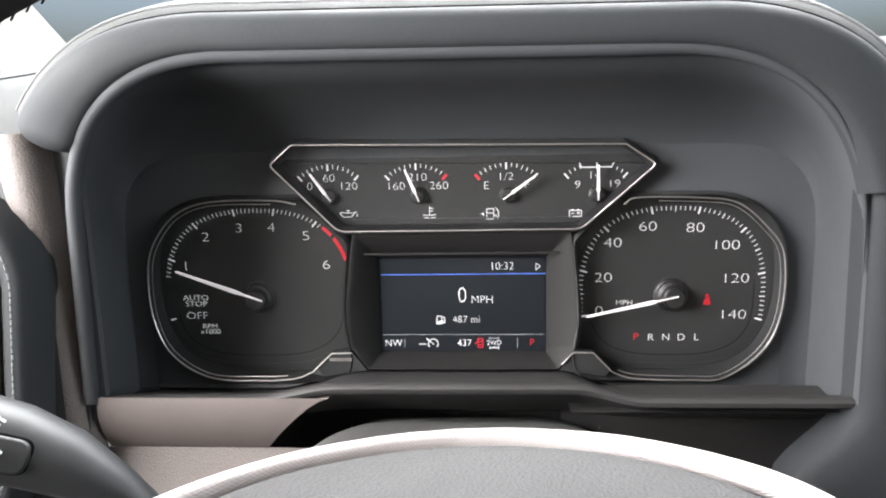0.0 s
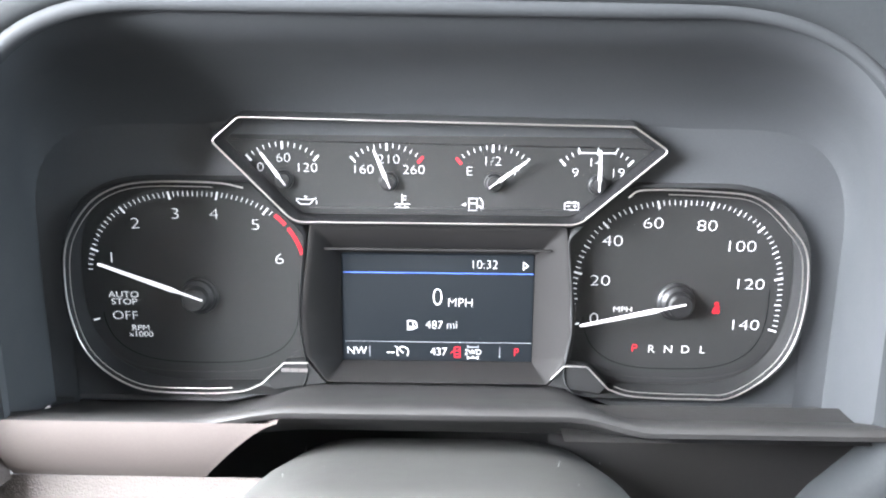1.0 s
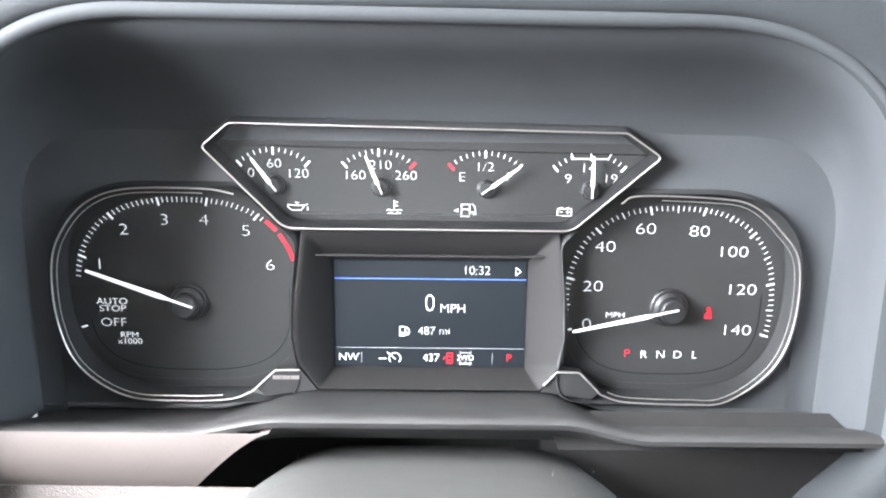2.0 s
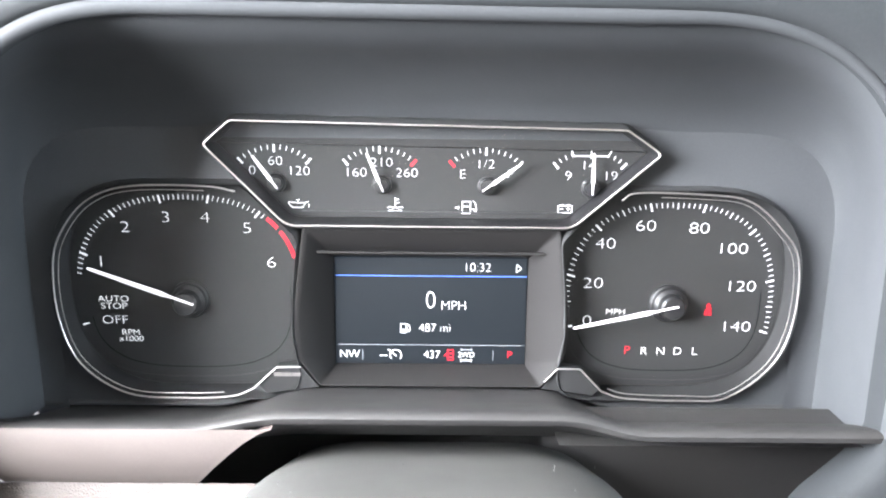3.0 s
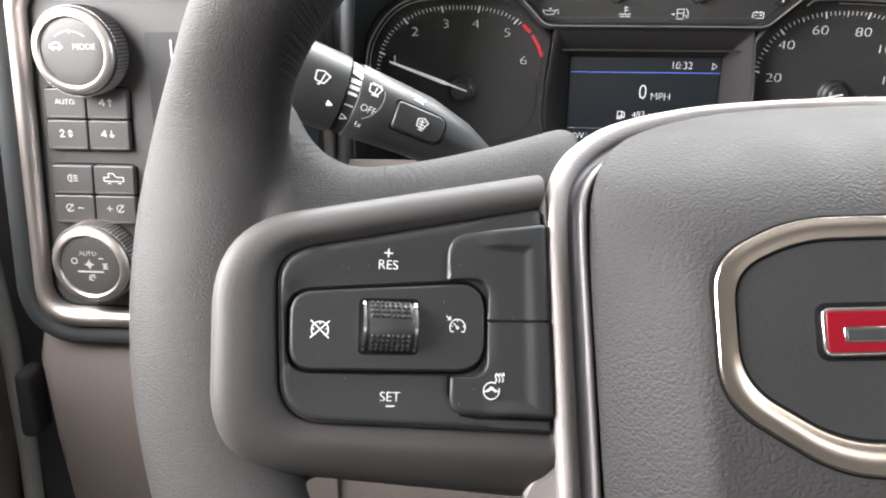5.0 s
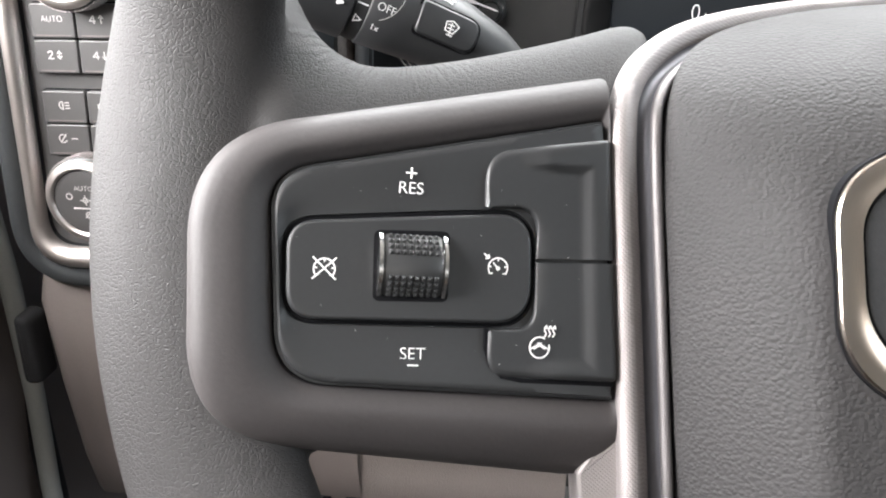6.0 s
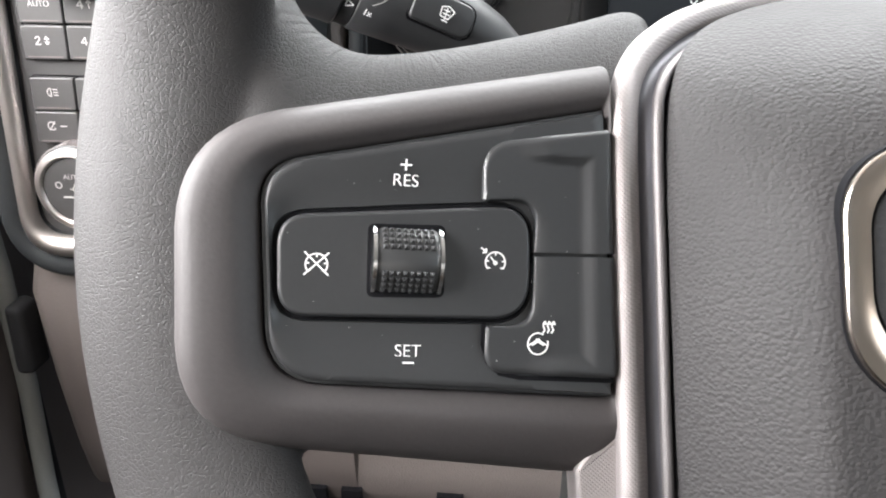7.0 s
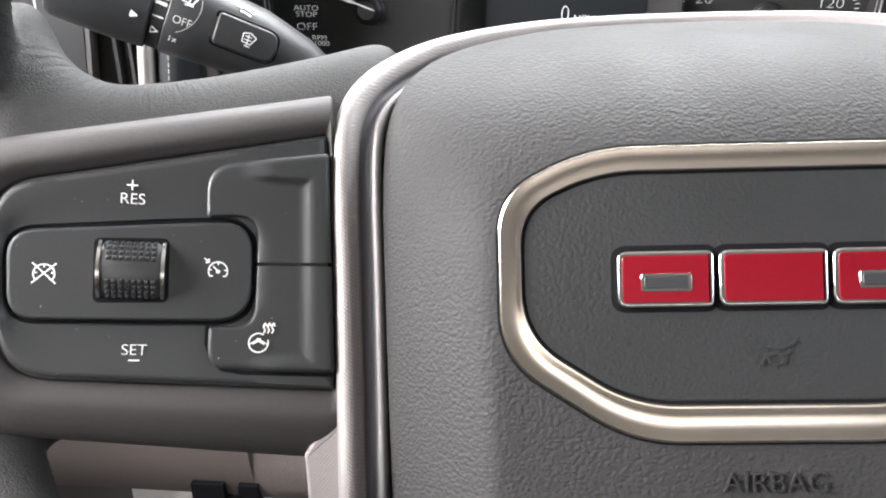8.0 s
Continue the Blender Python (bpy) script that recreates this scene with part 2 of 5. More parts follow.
NEEDLE = glowing("lit_needle", (1.0, 0.93, 0.94), 0.22)
LIT_RED = glowing("lit_red", (1.0, 0.02, 0.045), 0.26)
LIT_RED.node_tree.nodes["Principled BSDF"].inputs["Base Color"].default_value = (0.25, 0.004, 0.01, 1)
SCR_W = glowing("display_white", (1.0, 1.0, 1.0), 0.3)
SCR_B = glowing("display_blue", (0.10, 0.20, 0.75), 0.4)
SCR_G = glowing("display_grey", (0.45, 0.48, 0.52), 0.1)
SCREEN = glowing("display_dark", (0.003, 0.0042, 0.006), 1.0)
SCREEN.node_tree.nodes["Principled BSDF"].inputs["Base Color"].default_value = (0.006, 0.007, 0.008, 1)
SCREEN.node_tree.nodes["Principled BSDF"].inputs["Roughness"].default_value = 0.3
GLASS = clear("window_glass")
LENS = clear("clear_lens", gloss_rough=0.22, floor=0.018)
CLOTH = surface("headliner_cloth", (0.42, 0.40, 0.37), 0.9, vary=0.1, grain=("noise", 0.002), depth=0.0004)
SEATBACK = surface("grey_cab_trim", (0.06, 0.06, 0.06), 0.7, vary=0.12, grain=("cells", 0.004), depth=0.0004)
SEAT = surface("reflected_brown_trim", (0.10, 0.07, 0.05), 0.5, vary=0.15, grain=("cells", 0.004), depth=0.0004)
CARPET = surface("cab_carpet", (0.05, 0.048, 0.046), 0.95, vary=0.3, grain=("noise", 0.003), depth=0.002)
PILLAR = surface("pillar_trim", (0.28, 0.285, 0.27), 0.65, vary=0.08, grain=("noise", 0.0015), depth=0.0002)
PAINT = surface("dark_body_paint", (0.05, 0.05, 0.055), 0.25, vary=0.05, coat=0.7)
ASPHALT = surface("asphalt", (0.05, 0.05, 0.05), 0.9, vary=0.3, grain=("noise", 0.01), depth=0.004)
YELLOW = surface("yellow_painted_wall", (0.72, 0.42, 0.04), 0.6, vary=0.15, grain=("noise", 0.02), depth=0.002)


# ---- mesh helpers; shapes are drawn in millimetres ----
def part(name, bm, material, parent=None, label="", flat=False, angle=38):
    bmesh.ops.recalc_face_normals(bm, faces=bm.faces)
    bm.transform(Matrix.Scale(0.001, 4))
    me = bpy.data.meshes.new(name)
    bm.to_mesh(me)
    bm.free()
    if not flat:
        me.polygons.foreach_set("use_smooth", [True] * len(me.polygons))
        me.set_sharp_from_angle(angle=radians(angle))
    me.materials.append(material)
    ob = new(name, me)
    ob.parent = parent
    if label:
        tagged(ob, label)
    return ob


def thing(name, m, label, category, group="", kind=""):
    ob = new(name)
    ob.empty_display_size = 0.02
    ob.matrix_world = m
    return tagged(ob, label, category, group, kind)


def loft(bm, loops, closed=True, cap0=False, cap1=False, ring=False):
    rows = [[bm.verts.new(p) for p in loop] for loop in loops]
    n = len(rows[0])
    pairs = list(zip(rows, rows[1:])) + ([(rows[-1], rows[0])] if ring else [])
    for a, b in pairs:
        for i in range(n if closed else n - 1):
            j = (i + 1) % n
            bm.faces.new((a[i], a[j], b[j], b[i]))
    if cap0:
        bm.faces.new(rows[0])
    if cap1:
        bm.faces.new(rows[-1])
    return bm


def rpoly(corners, seg=6, closed=True):
    """Polygon (x, y, radius) with rounded corners, as points."""
    out, n = [], len(corners)
    for i, (x, y, r) in enumerate(corners):
        p = Vector((x, y))
        if not closed and i in (0, n - 1):
            out.append((x, y))
            continue
        a, b = Vector(corners[i - 1][:2]) - p, Vector(corners[(i + 1) % n][:2]) - p
        la, lb = a.length, b.length
        a.normalize(), b.normalize()
        ang = a.angle(b)
        t = min(r / max(1e-6, math.tan(ang / 2)), la * 0.49, lb * 0.49)
        for k in range(seg + 1):
            s = k / seg
            q0, q1 = p + a * t, p + b * t
            q = q0 * (1 - s) ** 2 + p * (2 * s * (1 - s)) * 0.94 + (q0 + q1) * 0.5 * (2 * s * (1 - s)) * 0.06 + q1 * s ** 2
            out.append((q.x, q.y))
    return out


def area(poly):
    return 0.5 * sum(a[0] * b[1] - b[0] * a[1] for a, b in zip(poly, poly[1:] + poly[:1]))


def inset(poly, d):
    s = 1 if area(poly) > 0 else -1
    out, n = [], len(poly)
    for i in range(n):
        p, a, b = Vector(poly[i]), Vector(poly[i - 1]), Vector(poly[(i + 1) % n])
        e0, e1 = (p - a), (b - p)
        e0 = e0.normalized() if e0.length > 1e-9 else e1.normalized()
        e1 = e1.normalized() if e1.length > 1e-9 else e0
        n0, n1 = Vector((-e0.y, e0.x)) * s, Vector((-e1.y, e1.x)) * s
        m = n0 + n1
        m = m / max(0.5, m.length_squared / 2) if m.length > 1e-6 else n0
        q = p + m * d
        out.append((q.x, q.y))
    return out


def at_z(poly, z):
    return [(x, y, z) for x, y in poly]


def plate(poly, z0, z1, bev=0.4, seg=3, bm=None):
    bm = bm or bmesh.new()
    loops = [at_z(poly, z0), at_z(poly, z1 - bev)]
    for k in range(1, seg + 1):
        a = math.pi / 2 * k / seg
        loops.append(at_z(inset(poly, bev * (1 - math.cos(a))), z1 - bev + bev * math.sin(a)))
    loops.append(at_z(inset(poly, bev + 0.06), z1))
    return loft(bm, loops, cap0=True, cap1=True)


def band(outer, inner, prof, ring=False, bm=None):
    """Surface between two outlines; prof: (share of the way inward, z)."""
    bm = bm or bmesh.new()
    loops = []
    for s, z in prof:
        loops.append([(a[0] + s * (b[0] - a[0]), a[1] + s * (b[1] - a[1]), z) for a, b in zip(outer, inner)])
    return loft(bm, loops, ring=ring)


def lathe(profile, n=48, bm=None, cap=True):
    bm = bm or bmesh.new()
    loops = [[(r * math.cos(2 * math.pi * i / n), r * math.sin(2 * math.pi * i / n), z) for i in range(n)] for r, z in profile]
    return loft(bm, loops, cap0=cap, cap1=cap)


def box(bm, x0, x1, y0, y1, z0, z1):
    loft(bm, [[(x0, y0, z), (x1, y0, z), (x1, y1, z), (x0, y1, z)] for z in (z0, z1)], cap0=True, cap1=True)
    return bm


def tube(points, radius, n=10, bm=None, cap=True):
    """Round bar along 3D points; radius a number or one for each point."""
    bm = bm or bmesh.new()
    pts = [Vector(p) for p in points]
    loops, up = [], Vector((0.13, 0.21, 0.97))
    for i, p in enumerate(pts):
        d = (pts[min(i + 1, len(pts) - 1)] - pts[max(i - 1, 0)]).normalized()
        u = (up - d * up.dot(d)).normalized()
        v = d.cross(u)
        r = radius[i] if isinstance(radius, (list, tuple)) else radius
        loops.append([tuple(p + (u * math.cos(2 * math.pi * k / n) + v * math.sin(2 * math.pi * k / n)) * r) for k in range(n)])
        up = u
    return loft(bm, loops, cap0=cap, cap1=cap)


def arc(cx, cy, r, a0, a1, n=14):
    return [(cx + r * math.cos(radians(a0 + (a1 - a0) * k / n)), cy + r * math.sin(radians(a0 + (a1 - a0) * k / n))) for k in range(n + 1)]


def strokes(lines, w, z=0.0, h=0.12, bm=None):
    """Thin raised lines along 2D polylines."""
    bm = bm or bmesh.new()
    for line in lines:
        for a, b in zip(line, line[1:]):
            a, b = Vector(a), Vector(b)
            d = (b - a)
            if d.length < 1e-6:
                continue
            d.normalize()
            s = Vector((-d.y, d.x)) * (w / 2)
            a, b = a - d * w * 0.25, b + d * w * 0.25
            q = [a - s, b - s, b + s, a + s]
            loft(bm, [[(p.x, p.y, zz) for p in q] for zz in (z, z + h)], cap0=True, cap1=True)
    return bm


def words(text, cap, z=0.0, wide=1.0, h=0.1, x=0.0, y=0.0, turn=0.0):
    """Raised lettering, centred at x, y, with capitals cap millimetres high."""
    cu = bpy.data.curves.new("lettering", "FONT")
    cu.body, cu.size, cu.align_x, cu.align_y = text, cap / 0.73, "CENTER", "CENTER"
    cu.extrude, cu.space_line, cu.offset = h / 2, 0.82, -0.034 * cap if cap > 4.4 else -0.018 * cap if cap > 2.4 else -0.01 * cap
    ob = bpy.data.objects.new("lettering", cu)
    me = bpy.data.meshes.new_from_object(ob)
    bm = bmesh.new()
    bm.from_mesh(me)
    bm.transform(Matrix.Translation((x, y, z + h / 2)) @ Matrix.Rotation(radians(turn), 4, "Z") @ Matrix.Diagonal((wide, 1, 1, 1)))
    bpy.data.objects.remove(ob)
    bpy.data.curves.remove(cu)
    bpy.data.meshes.remove(me)
    return bm


def smooth_path(points, per=8):
    """Catmull-Rom through points of any size."""
    P = [Vector(p) for p in points]
    P = [P[0] * 2 - P[1]] + P + [P[-1] * 2 - P[-2]]
    out = []
    for i in range(1, len(P) - 2):
        for k in range(per):
            t = k / per
            a, b, c, d = P[i - 1:i + 3]
            out.append(0.5 * ((2 * b) + (c - a) * t + (2 * a - 5 * b + 4 * c - d) * t ** 2 + (3 * b - a - 3 * c + d) * t ** 3))
    out.append(P[-2])
    return [tuple(p) for p in out]


def sweep(path, section, bm=None, close=True):
    """Sweep a closed 2D section (side, out) along a 3D path; out is turned to the given normals."""
    bm = bm or bmesh.new()
    loops = []
    for i, (p, out) in enumerate(path):
        p, o = Vector(p), Vector(out).normalized()
        d = (Vector(path[min(i + 1, len(path) - 1)][0]) - Vector(path[max(i - 1, 0)][0])).normalized()
        s = d.cross(o).normalized()
        loops.append([tuple(p + s * a + o * b) for a, b in section])
    return loft(bm, loops, closed=close, cap0=close, cap1=close)


# ---- instrument cluster ----
CX = 0.005
CL = pose(CX, 0, 1.5, 90, 0, 0)
cluster = thing("instrument_cluster", CL, "black instrument cluster with two dials, four small gauges and a display", "instrument cluster")


def squircle(cx, cy, a, b, deg, p=2.5):
    c, s = math.cos(radians(deg)), math.sin(radians(deg))
    k = (abs(c / a) ** p + abs(s / b) ** p) ** (-1 / p)
    return cx + c * k, cy + s * k


def ticks(cx, cy, a, b, marks, z):
    """marks: (degrees, length, width); drawn inward from the rounded scale line."""
    lines = bmesh.new()
    for deg, ln, w in marks:
        x, y = squircle(cx, cy, a, b, deg)
        d = Vector((x - cx, y - cy)).normalized()
        strokes([[(x - d.x * ln, y - d.y * ln), (x, y)]], w, z, 0.1, lines)
    return lines


def needle_bm(tail, tip, z, wide):
    a, b = Vector(tail), Vector(tip)
    d = (b - a)
    n = d.length
    d.normalize()
    s = Vector((-d.y, d.x))
    prof = [(0, 0.34), (0.22 * n, 0.42), (0.30 * n, 1.0), (0.97 * n, 0.55), (n, 0.3)]
    left = [a + d * t + s * w * wide for t, w in prof]
    right = [a + d * t - s * w * wide for t, w in reversed(prof)]
    return plate([(p.x, p.y) for p in left + right], z, z + 1.2, 0.35, 2)


def dial_outline(sign, grow=0.0):
    g = grow
    c = [(-179.2 - g, 58.4 + g, 47 + g), (-88 + g * 0.4, 58.4 + g, 3), (-62.5 + g, 33 + g * 0.6, 8), (-65.2 + g, 8, 10), (-66.2 + g, -14, 10), (-61 + g, -47.4 - g, 32 + g), (-179.2 - g, -48.4 - g, 50 + g)]
    pts = rpoly(c, 10)
    return pts if sign > 0 else [(-x * 0.983, y * 0.98) for x, y in pts]


def dial(name, label, sign, cx, a, b):
    o = dial_outline(sign)
    inner = inset(o, 2.2)
    g = part(name, plate(inner, -15.0, -13.0, 0.2, 1), FACE, cluster, label)
    part("inner_wall", band(o, inner, [(-0.25, -3.0), (-0.1, 0.2), (0.0, 0.6), (0.12, 0.0), (1.0, -13.0)]), FACE, g, "black sloping wall of the dial")
    part("lens", plate(inset(o, 0.6), 0.9, 1.6, 0.1, 1), LENS, g, "clear plastic lens", flat=True).visible_shadow = False
    hub = part("needle_hub", lathe([(9.6, -13.0), (9.4, -11.6), (8.6, -11.0), (8.2, -9.2), (6.4, -8.0), (6.0, -4.0), (5.2, -3.2), (0.2, -3.0)], 40), GLOSS, g)
    hub.location = (cx * 0.001, -0.0009, 0)
    # groove arc round the lower half of the face
    part("scale_groove", strokes([[squircle(cx, 0, a - 5.6, 36.4, d, 3.0) for d in range(192, 372, 5)]], 0.45, -13.0, 0.1), BLACK, g)
    part("face_step", strokes([[squircle(cx, 0, a - 0.5, 41.6, d, 3.2) for d in range(205, 340, 5)]], 0.3, -13.0, 0.1), GLOSS, g)
    return g


tach = dial("tachometer", "black engine speed dial with white numerals and red band", 1, -118.6, 55.2, 51.3)
speedo = dial("speedometer", "black speed dial with white numerals to 140", -1, 117.8, 51.2, 50.2)

# tachometer print
marks = []
for k in range(6, 52):
    big = k % 10 == 0
    marks.append((156.8 - 2.665 * (k - 10), 3.6 if big else 2.3, 0.9 if big else 0.36))
marks.append((195, 2.8, 0.75))
tagged(part("tick_marks", ticks(-118.7, 0, 55.2, 51.3, marks, -13.0), LIT, tach), kind="stuff")
part("red_band", strokes([[squircle(-118.7, 0, 54.6, 50.6, d) for d in range(39, 46, 2)], [squircle(-118.7, 0, 54.6, 50.6, d) for d in range(22, 38, 2)]], 1.9, -13.0, 0.12), LIT_RED, tach, "red rev limit band")
for s, x, y in (("1", -161.2, 17.7), ("2", -148, 35), ("3", -128, 40), ("4", -109, 40), ("5", -89, 35), ("6", -78, 18)):
    part("numeral", words(s, 5.7, -13.0, 1.36, x=x, y=y), LIT, tach)
part("caption", words("AUTO\nSTOP", 3.3, -13.0, 1.22, x=-156.9, y=-3.0), LIT_DIM, tach)
part("caption", words("OFF", 4.6, -13.0, 1.2, x=-157, y=-12.1), LIT, tach)
part("caption", words("RPM\nx1000", 3.0, -13.0, 1.2, x=-149.7, y=-20.2), LIT_DIM, tach)
part("needle", needle_bm((-113.9, -0.6), (-163.2, 17.2), -3.0, 1.1), NEEDLE, tach, "white needle at idle speed")

# speedometer print
marks = []
for k in range(0, 71):
    big, mid = k % 10 == 0, k % 5 == 0
    marks.append((194.2 - 3.01 * k, 3.6 if big else 2.9 if mid else 2.2, 0.9 if big else 0.55 if mid else 0.38))
tagged(part("tick_marks", ticks(117.9, -1, 51.6, 50.4, marks, -13.0), LIT, speedo), kind="stuff")
for s, x, y in (("0", 78, -10.5), ("20", 80, 9), ("40", 85, 29), ("60", 104, 38), ("80", 130, 37), ("100", 147, 27), ("120", 153, 8), ("140", 152.5, -13)):
    part("numeral", words(s, 5.7, -13.0, 1.36, x=x, y=y), LIT, speedo)
part("caption", words("MPH", 3.0, -13.0, 1.2, x=92, y=-5.6), LIT_DIM, speedo)
part("gear_letter", words("P", 4.4, -13.0, 1.1, x=99, y=-25.8), LIT_RED, speedo, "lit red letter")
for s, x in (("R", 107.5), ("N", 116), ("D", 124.5), ("L", 133)):
    part("gear_letter", words(s, 4.2, -13.0, 1.1, x=x, y=-26.2), LIT_DIM, speedo)
belt = strokes([arc(138.0, -2.0, 0.8, 0, 360, 10), [(136.4, -6.6), (136.9, -4.2), (138.0, -3.4), (139.1, -4.2), (139.6, -6.6), (136.4, -6.6)], [(136.8, -6.2), (139.4, -3.2)], [(137, -4.6), (139, -6)], [(137.4, -5.4), (138.8, -5.4)]], 0.6, -13.0, 0.1)
part("seat_belt_lamp", belt, LIT_RED, speedo, "lit red seat belt symbol")
part("needle", needle_bm((119.7, 0.5), (69.4, -10.8), -3.0, 1.1), NEEDLE, speedo, "white needle resting at zero")

# bright lines round the dials
tl = smooth_path([(-90, 55.2), (-104, 57.5), (-138, 57.2), (-157, 51.2), (-170, 38), (-177, 21), (-177.2, -7), (-169, -29.8), (-148, -44.8), (-120, -47.1), (-97, -46), (-86, -41.8)], 6) + [Vector((-76.4, -32.6)), Vector((-74.4, -30.7)), Vector((-62.7, -30.5))]
part("bright_line", tube([(x, y, 0.9) for x, y in tl], 0.42, 8), BRIGHT, cluster, "thin chrome line round the dial")
tr = smooth_path([(88, 52.6), (96, 56.2), (130, 55.5), (148, 52.4), (162.6, 40.4), (173, 25), (174, -5), (166, -28), (146, -44.7), (126, -46.6), (96, -45.6), (84, -42)], 6) + [Vector((73.6, -31.0)), Vector((72.6, -30.5)), Vector((62.5, -30.4)), Vector((61.6, -30.9)), Vector((55.8, -37.4))]
part("bright_line", tube([(x, y, 0.9) for x, y in tr], 0.42, 8), BRIGHT, cluster, "thin chrome line round the dial")

for line, mx in ((tl[6:60], -117), (tr[8:66], 116)):
    inner = []
    for x, y in line:
        d = Vector((mx - x, 2 - y)).normalized()
        inner.append((x + 2.3 * d.x, y + 2.3 * d.y, 0.2))
    part("inner_line", tube(inner, 0.22, 6), BRIGHT, cluster, "second thin line inside the first")

# upper pod with four small gauges
pod_o = rpoly([(-102.0, 77.0, 2), (-89.5, 87.6, 4), (87.6, 84.8, 4), (103.6, 74.2, 2), (65.0, 40.3, 11), (-66, 40.3, 11)], 6)
pod_i = inset(pod_o, 1.6)
upper = part("gauge_pod", plate(pod_i, -10.0, -8.0, 0.2, 1), FACE, cluster, "black upper pod with four small gauges")
part("inner_wall", band(pod_o, pod_i, [(0.0, 5.2), (0.12, 5.0), (1.0, -8.0)]), GLOSS, upper)
part("outer_wall", band(inset(pod_o, -3.0), pod_o, [(0.0, -18.0), (0.1, -2.0), (0.55, 3.4), (1.0, 5.2)]), BODY, upper, "black sloping outer wall")
part("bright_line", tube(at_z(pod_o + pod_o[:1], 5.4), 0.42, 8), BRIGHT, upper, "thin chrome line round the pod")
part("lens", plate(inset(pod_o, 0.8), 4.0, 4.6, 0.1, 1), LENS, upper, "clear plastic lens", flat=True).visible_shadow = False
part("lower_lip", strokes([[(-61, 44.9), (62, 44.9)]], 0.6, -7.9, 0.6), SWITCH, upper)


def small_gauge(cx, texts, tail, tip, red=None, bracket=False):
    lines = bmesh.new()
    r, cy = 25.8, 50.1 - 0.0065 * (cx + 73)
    for k in range(13):
        deg = 131 - 82 * k / 12
        if bracket and 3 < k < 9 or red == k:
            continue
        big = k in (0, 6, 12)
        c, s = math.cos(radians(deg)), math.sin(radians(deg))
        ln = 3.2 if big else 2.0
        strokes([[(cx + c * (r - ln), cy + s * (r - ln)), (cx + c * r, cy + s * r)]], 0.95 if big else 0.38, -8.0, 0.1, lines)
    if bracket:
        strokes([[(cx - 8.8, 74.4), (cx - 7.8, 72.0), (cx + 8.4, 72.0), (cx + 9.6, 74.2)], [(cx + 0.4, 74.4), (cx + 0.4, 71)]], 0.55, -8.0, 0.1, lines)
    tagged(part("tick_marks", lines, LIT, upper), kind="stuff")
    if red is not None:
        deg = 131 - 82 * red / 12
        c, s = math.cos(radians(deg)), math.sin(radians(deg))
        part("red_mark", strokes([[(cx + c * 22.6, cy + s * 22.6), (cx + c * 25.8, cy + s * 25.8)]], 1.4, -8.0, 0.1), LIT_RED, upper)
    for s, x, y in texts:
        part("numeral", words(s, 4.5, -8.0, 1.18, x=x, y=y), LIT, upper)
    hub = part("needle_hub", lathe([(4.6, -8), (4.4, -6.6), (3.6, -6), (3.2, -3.4), (0.1, -3.0)], 24), GLOSS, upper)
    hub.location = (0.001 * (tail[0] * 0.86 + tip[0] * 0.14), 0.001 * (tail[1] * 0.86 + tip[1] * 0.14), 0)
    part("needle", needle_bm(tail, tip, -2.6, 0.9), NEEDLE, upper)


small_gauge(-73.3, (("0", -83.8, 63.8), ("60", -72.9, 68.3), ("120", -62.1, 63.7)), (-71.1, 56.1), (-82.2, 71.4))
small_gauge(-24.2, (("160", -35.5, 63.2), ("210", -23.3, 68.0), ("260", -11.5, 63.2)), (-22.2, 55.3), (-29.8, 73.1), red=12)
small_gauge(25.6, (("E", 14.7, 62.8), ("1/2", 25.3, 67.6), ("F", 36.9, 63.0)), (23.9, 55.8), (41.3, 68.5), red=0)
small_gauge(74.2, (("9", 64.4, 62.5), ("14", 73.4, 67.5), ("19", 84.1, 62.6)), (75, 54.5), (74.7, 73.8), bracket=True)
def fitted(lines, cx, cy, k, nx, ny):
    """Artwork scaled by k about its middle and set at another place."""
    return [[(nx + (x - cx) * k, ny + (y - cy) * k) for x, y in line] for line in lines]


oil = strokes(fitted([[(-69, 48.6), (-66.5, 46.2), (-60.5, 46.2), (-58.2, 49.4), (-56.6, 50)], [(-68.4, 49.6), (-64.8, 49.2), (-60, 49.2), (-58.2, 49.4)], [(-64, 51), (-62, 51)], [(-63, 51), (-63, 49.2)], [(-69, 48.6), (-68.6, 49.8)], [(-56.4, 48.4), (-56.4, 46.4)]], -62.7, 48.6, 0.76, -62.6, 48.3), 0.42, -8.0, 0.1)
part("oil_symbol", oil, LIT, upper)
temp = strokes(fitted([[(-16, 53), (-16, 47.6)], [(-15.8, 52), (-13.8, 52)], [(-15.8, 50), (-13.8, 50)], [(-20.5, 47), (-19, 47.6), (-17.4, 46.8), (-16, 47.4), (-14.4, 46.8), (-13, 47.6), (-11.5, 47)], [(-20, 45), (-18.5, 45.6), (-16, 44.9), (-13.5, 45.6), (-12, 45)]], -16, 49, 0.8, -17, 48.4), 0.42, -8.0, 0.1)
part("coolant_symbol", temp, LIT, upper)
pump = strokes(fitted([[(15.4, 44.8), (15.4, 51), (19.6, 51), (19.6, 44.8), (15.0, 44.8)], [(15.6, 48.4), (19.4, 48.4)], [(20, 47), (21.4, 47), (21.8, 45), (22.6, 46), (22.4, 49.6), (20.8, 51.4)], [(13.4, 47), (13.4, 48.6)], [(12.6, 47.4), (12.6, 48.2)], [(11.8, 47.8), (13.8, 47.8)]], 17.2, 47.9, 0.92, 16.4, 47.2), 0.42, -8.0, 0.1)
part("fuel_symbol", pump, LIT, upper)
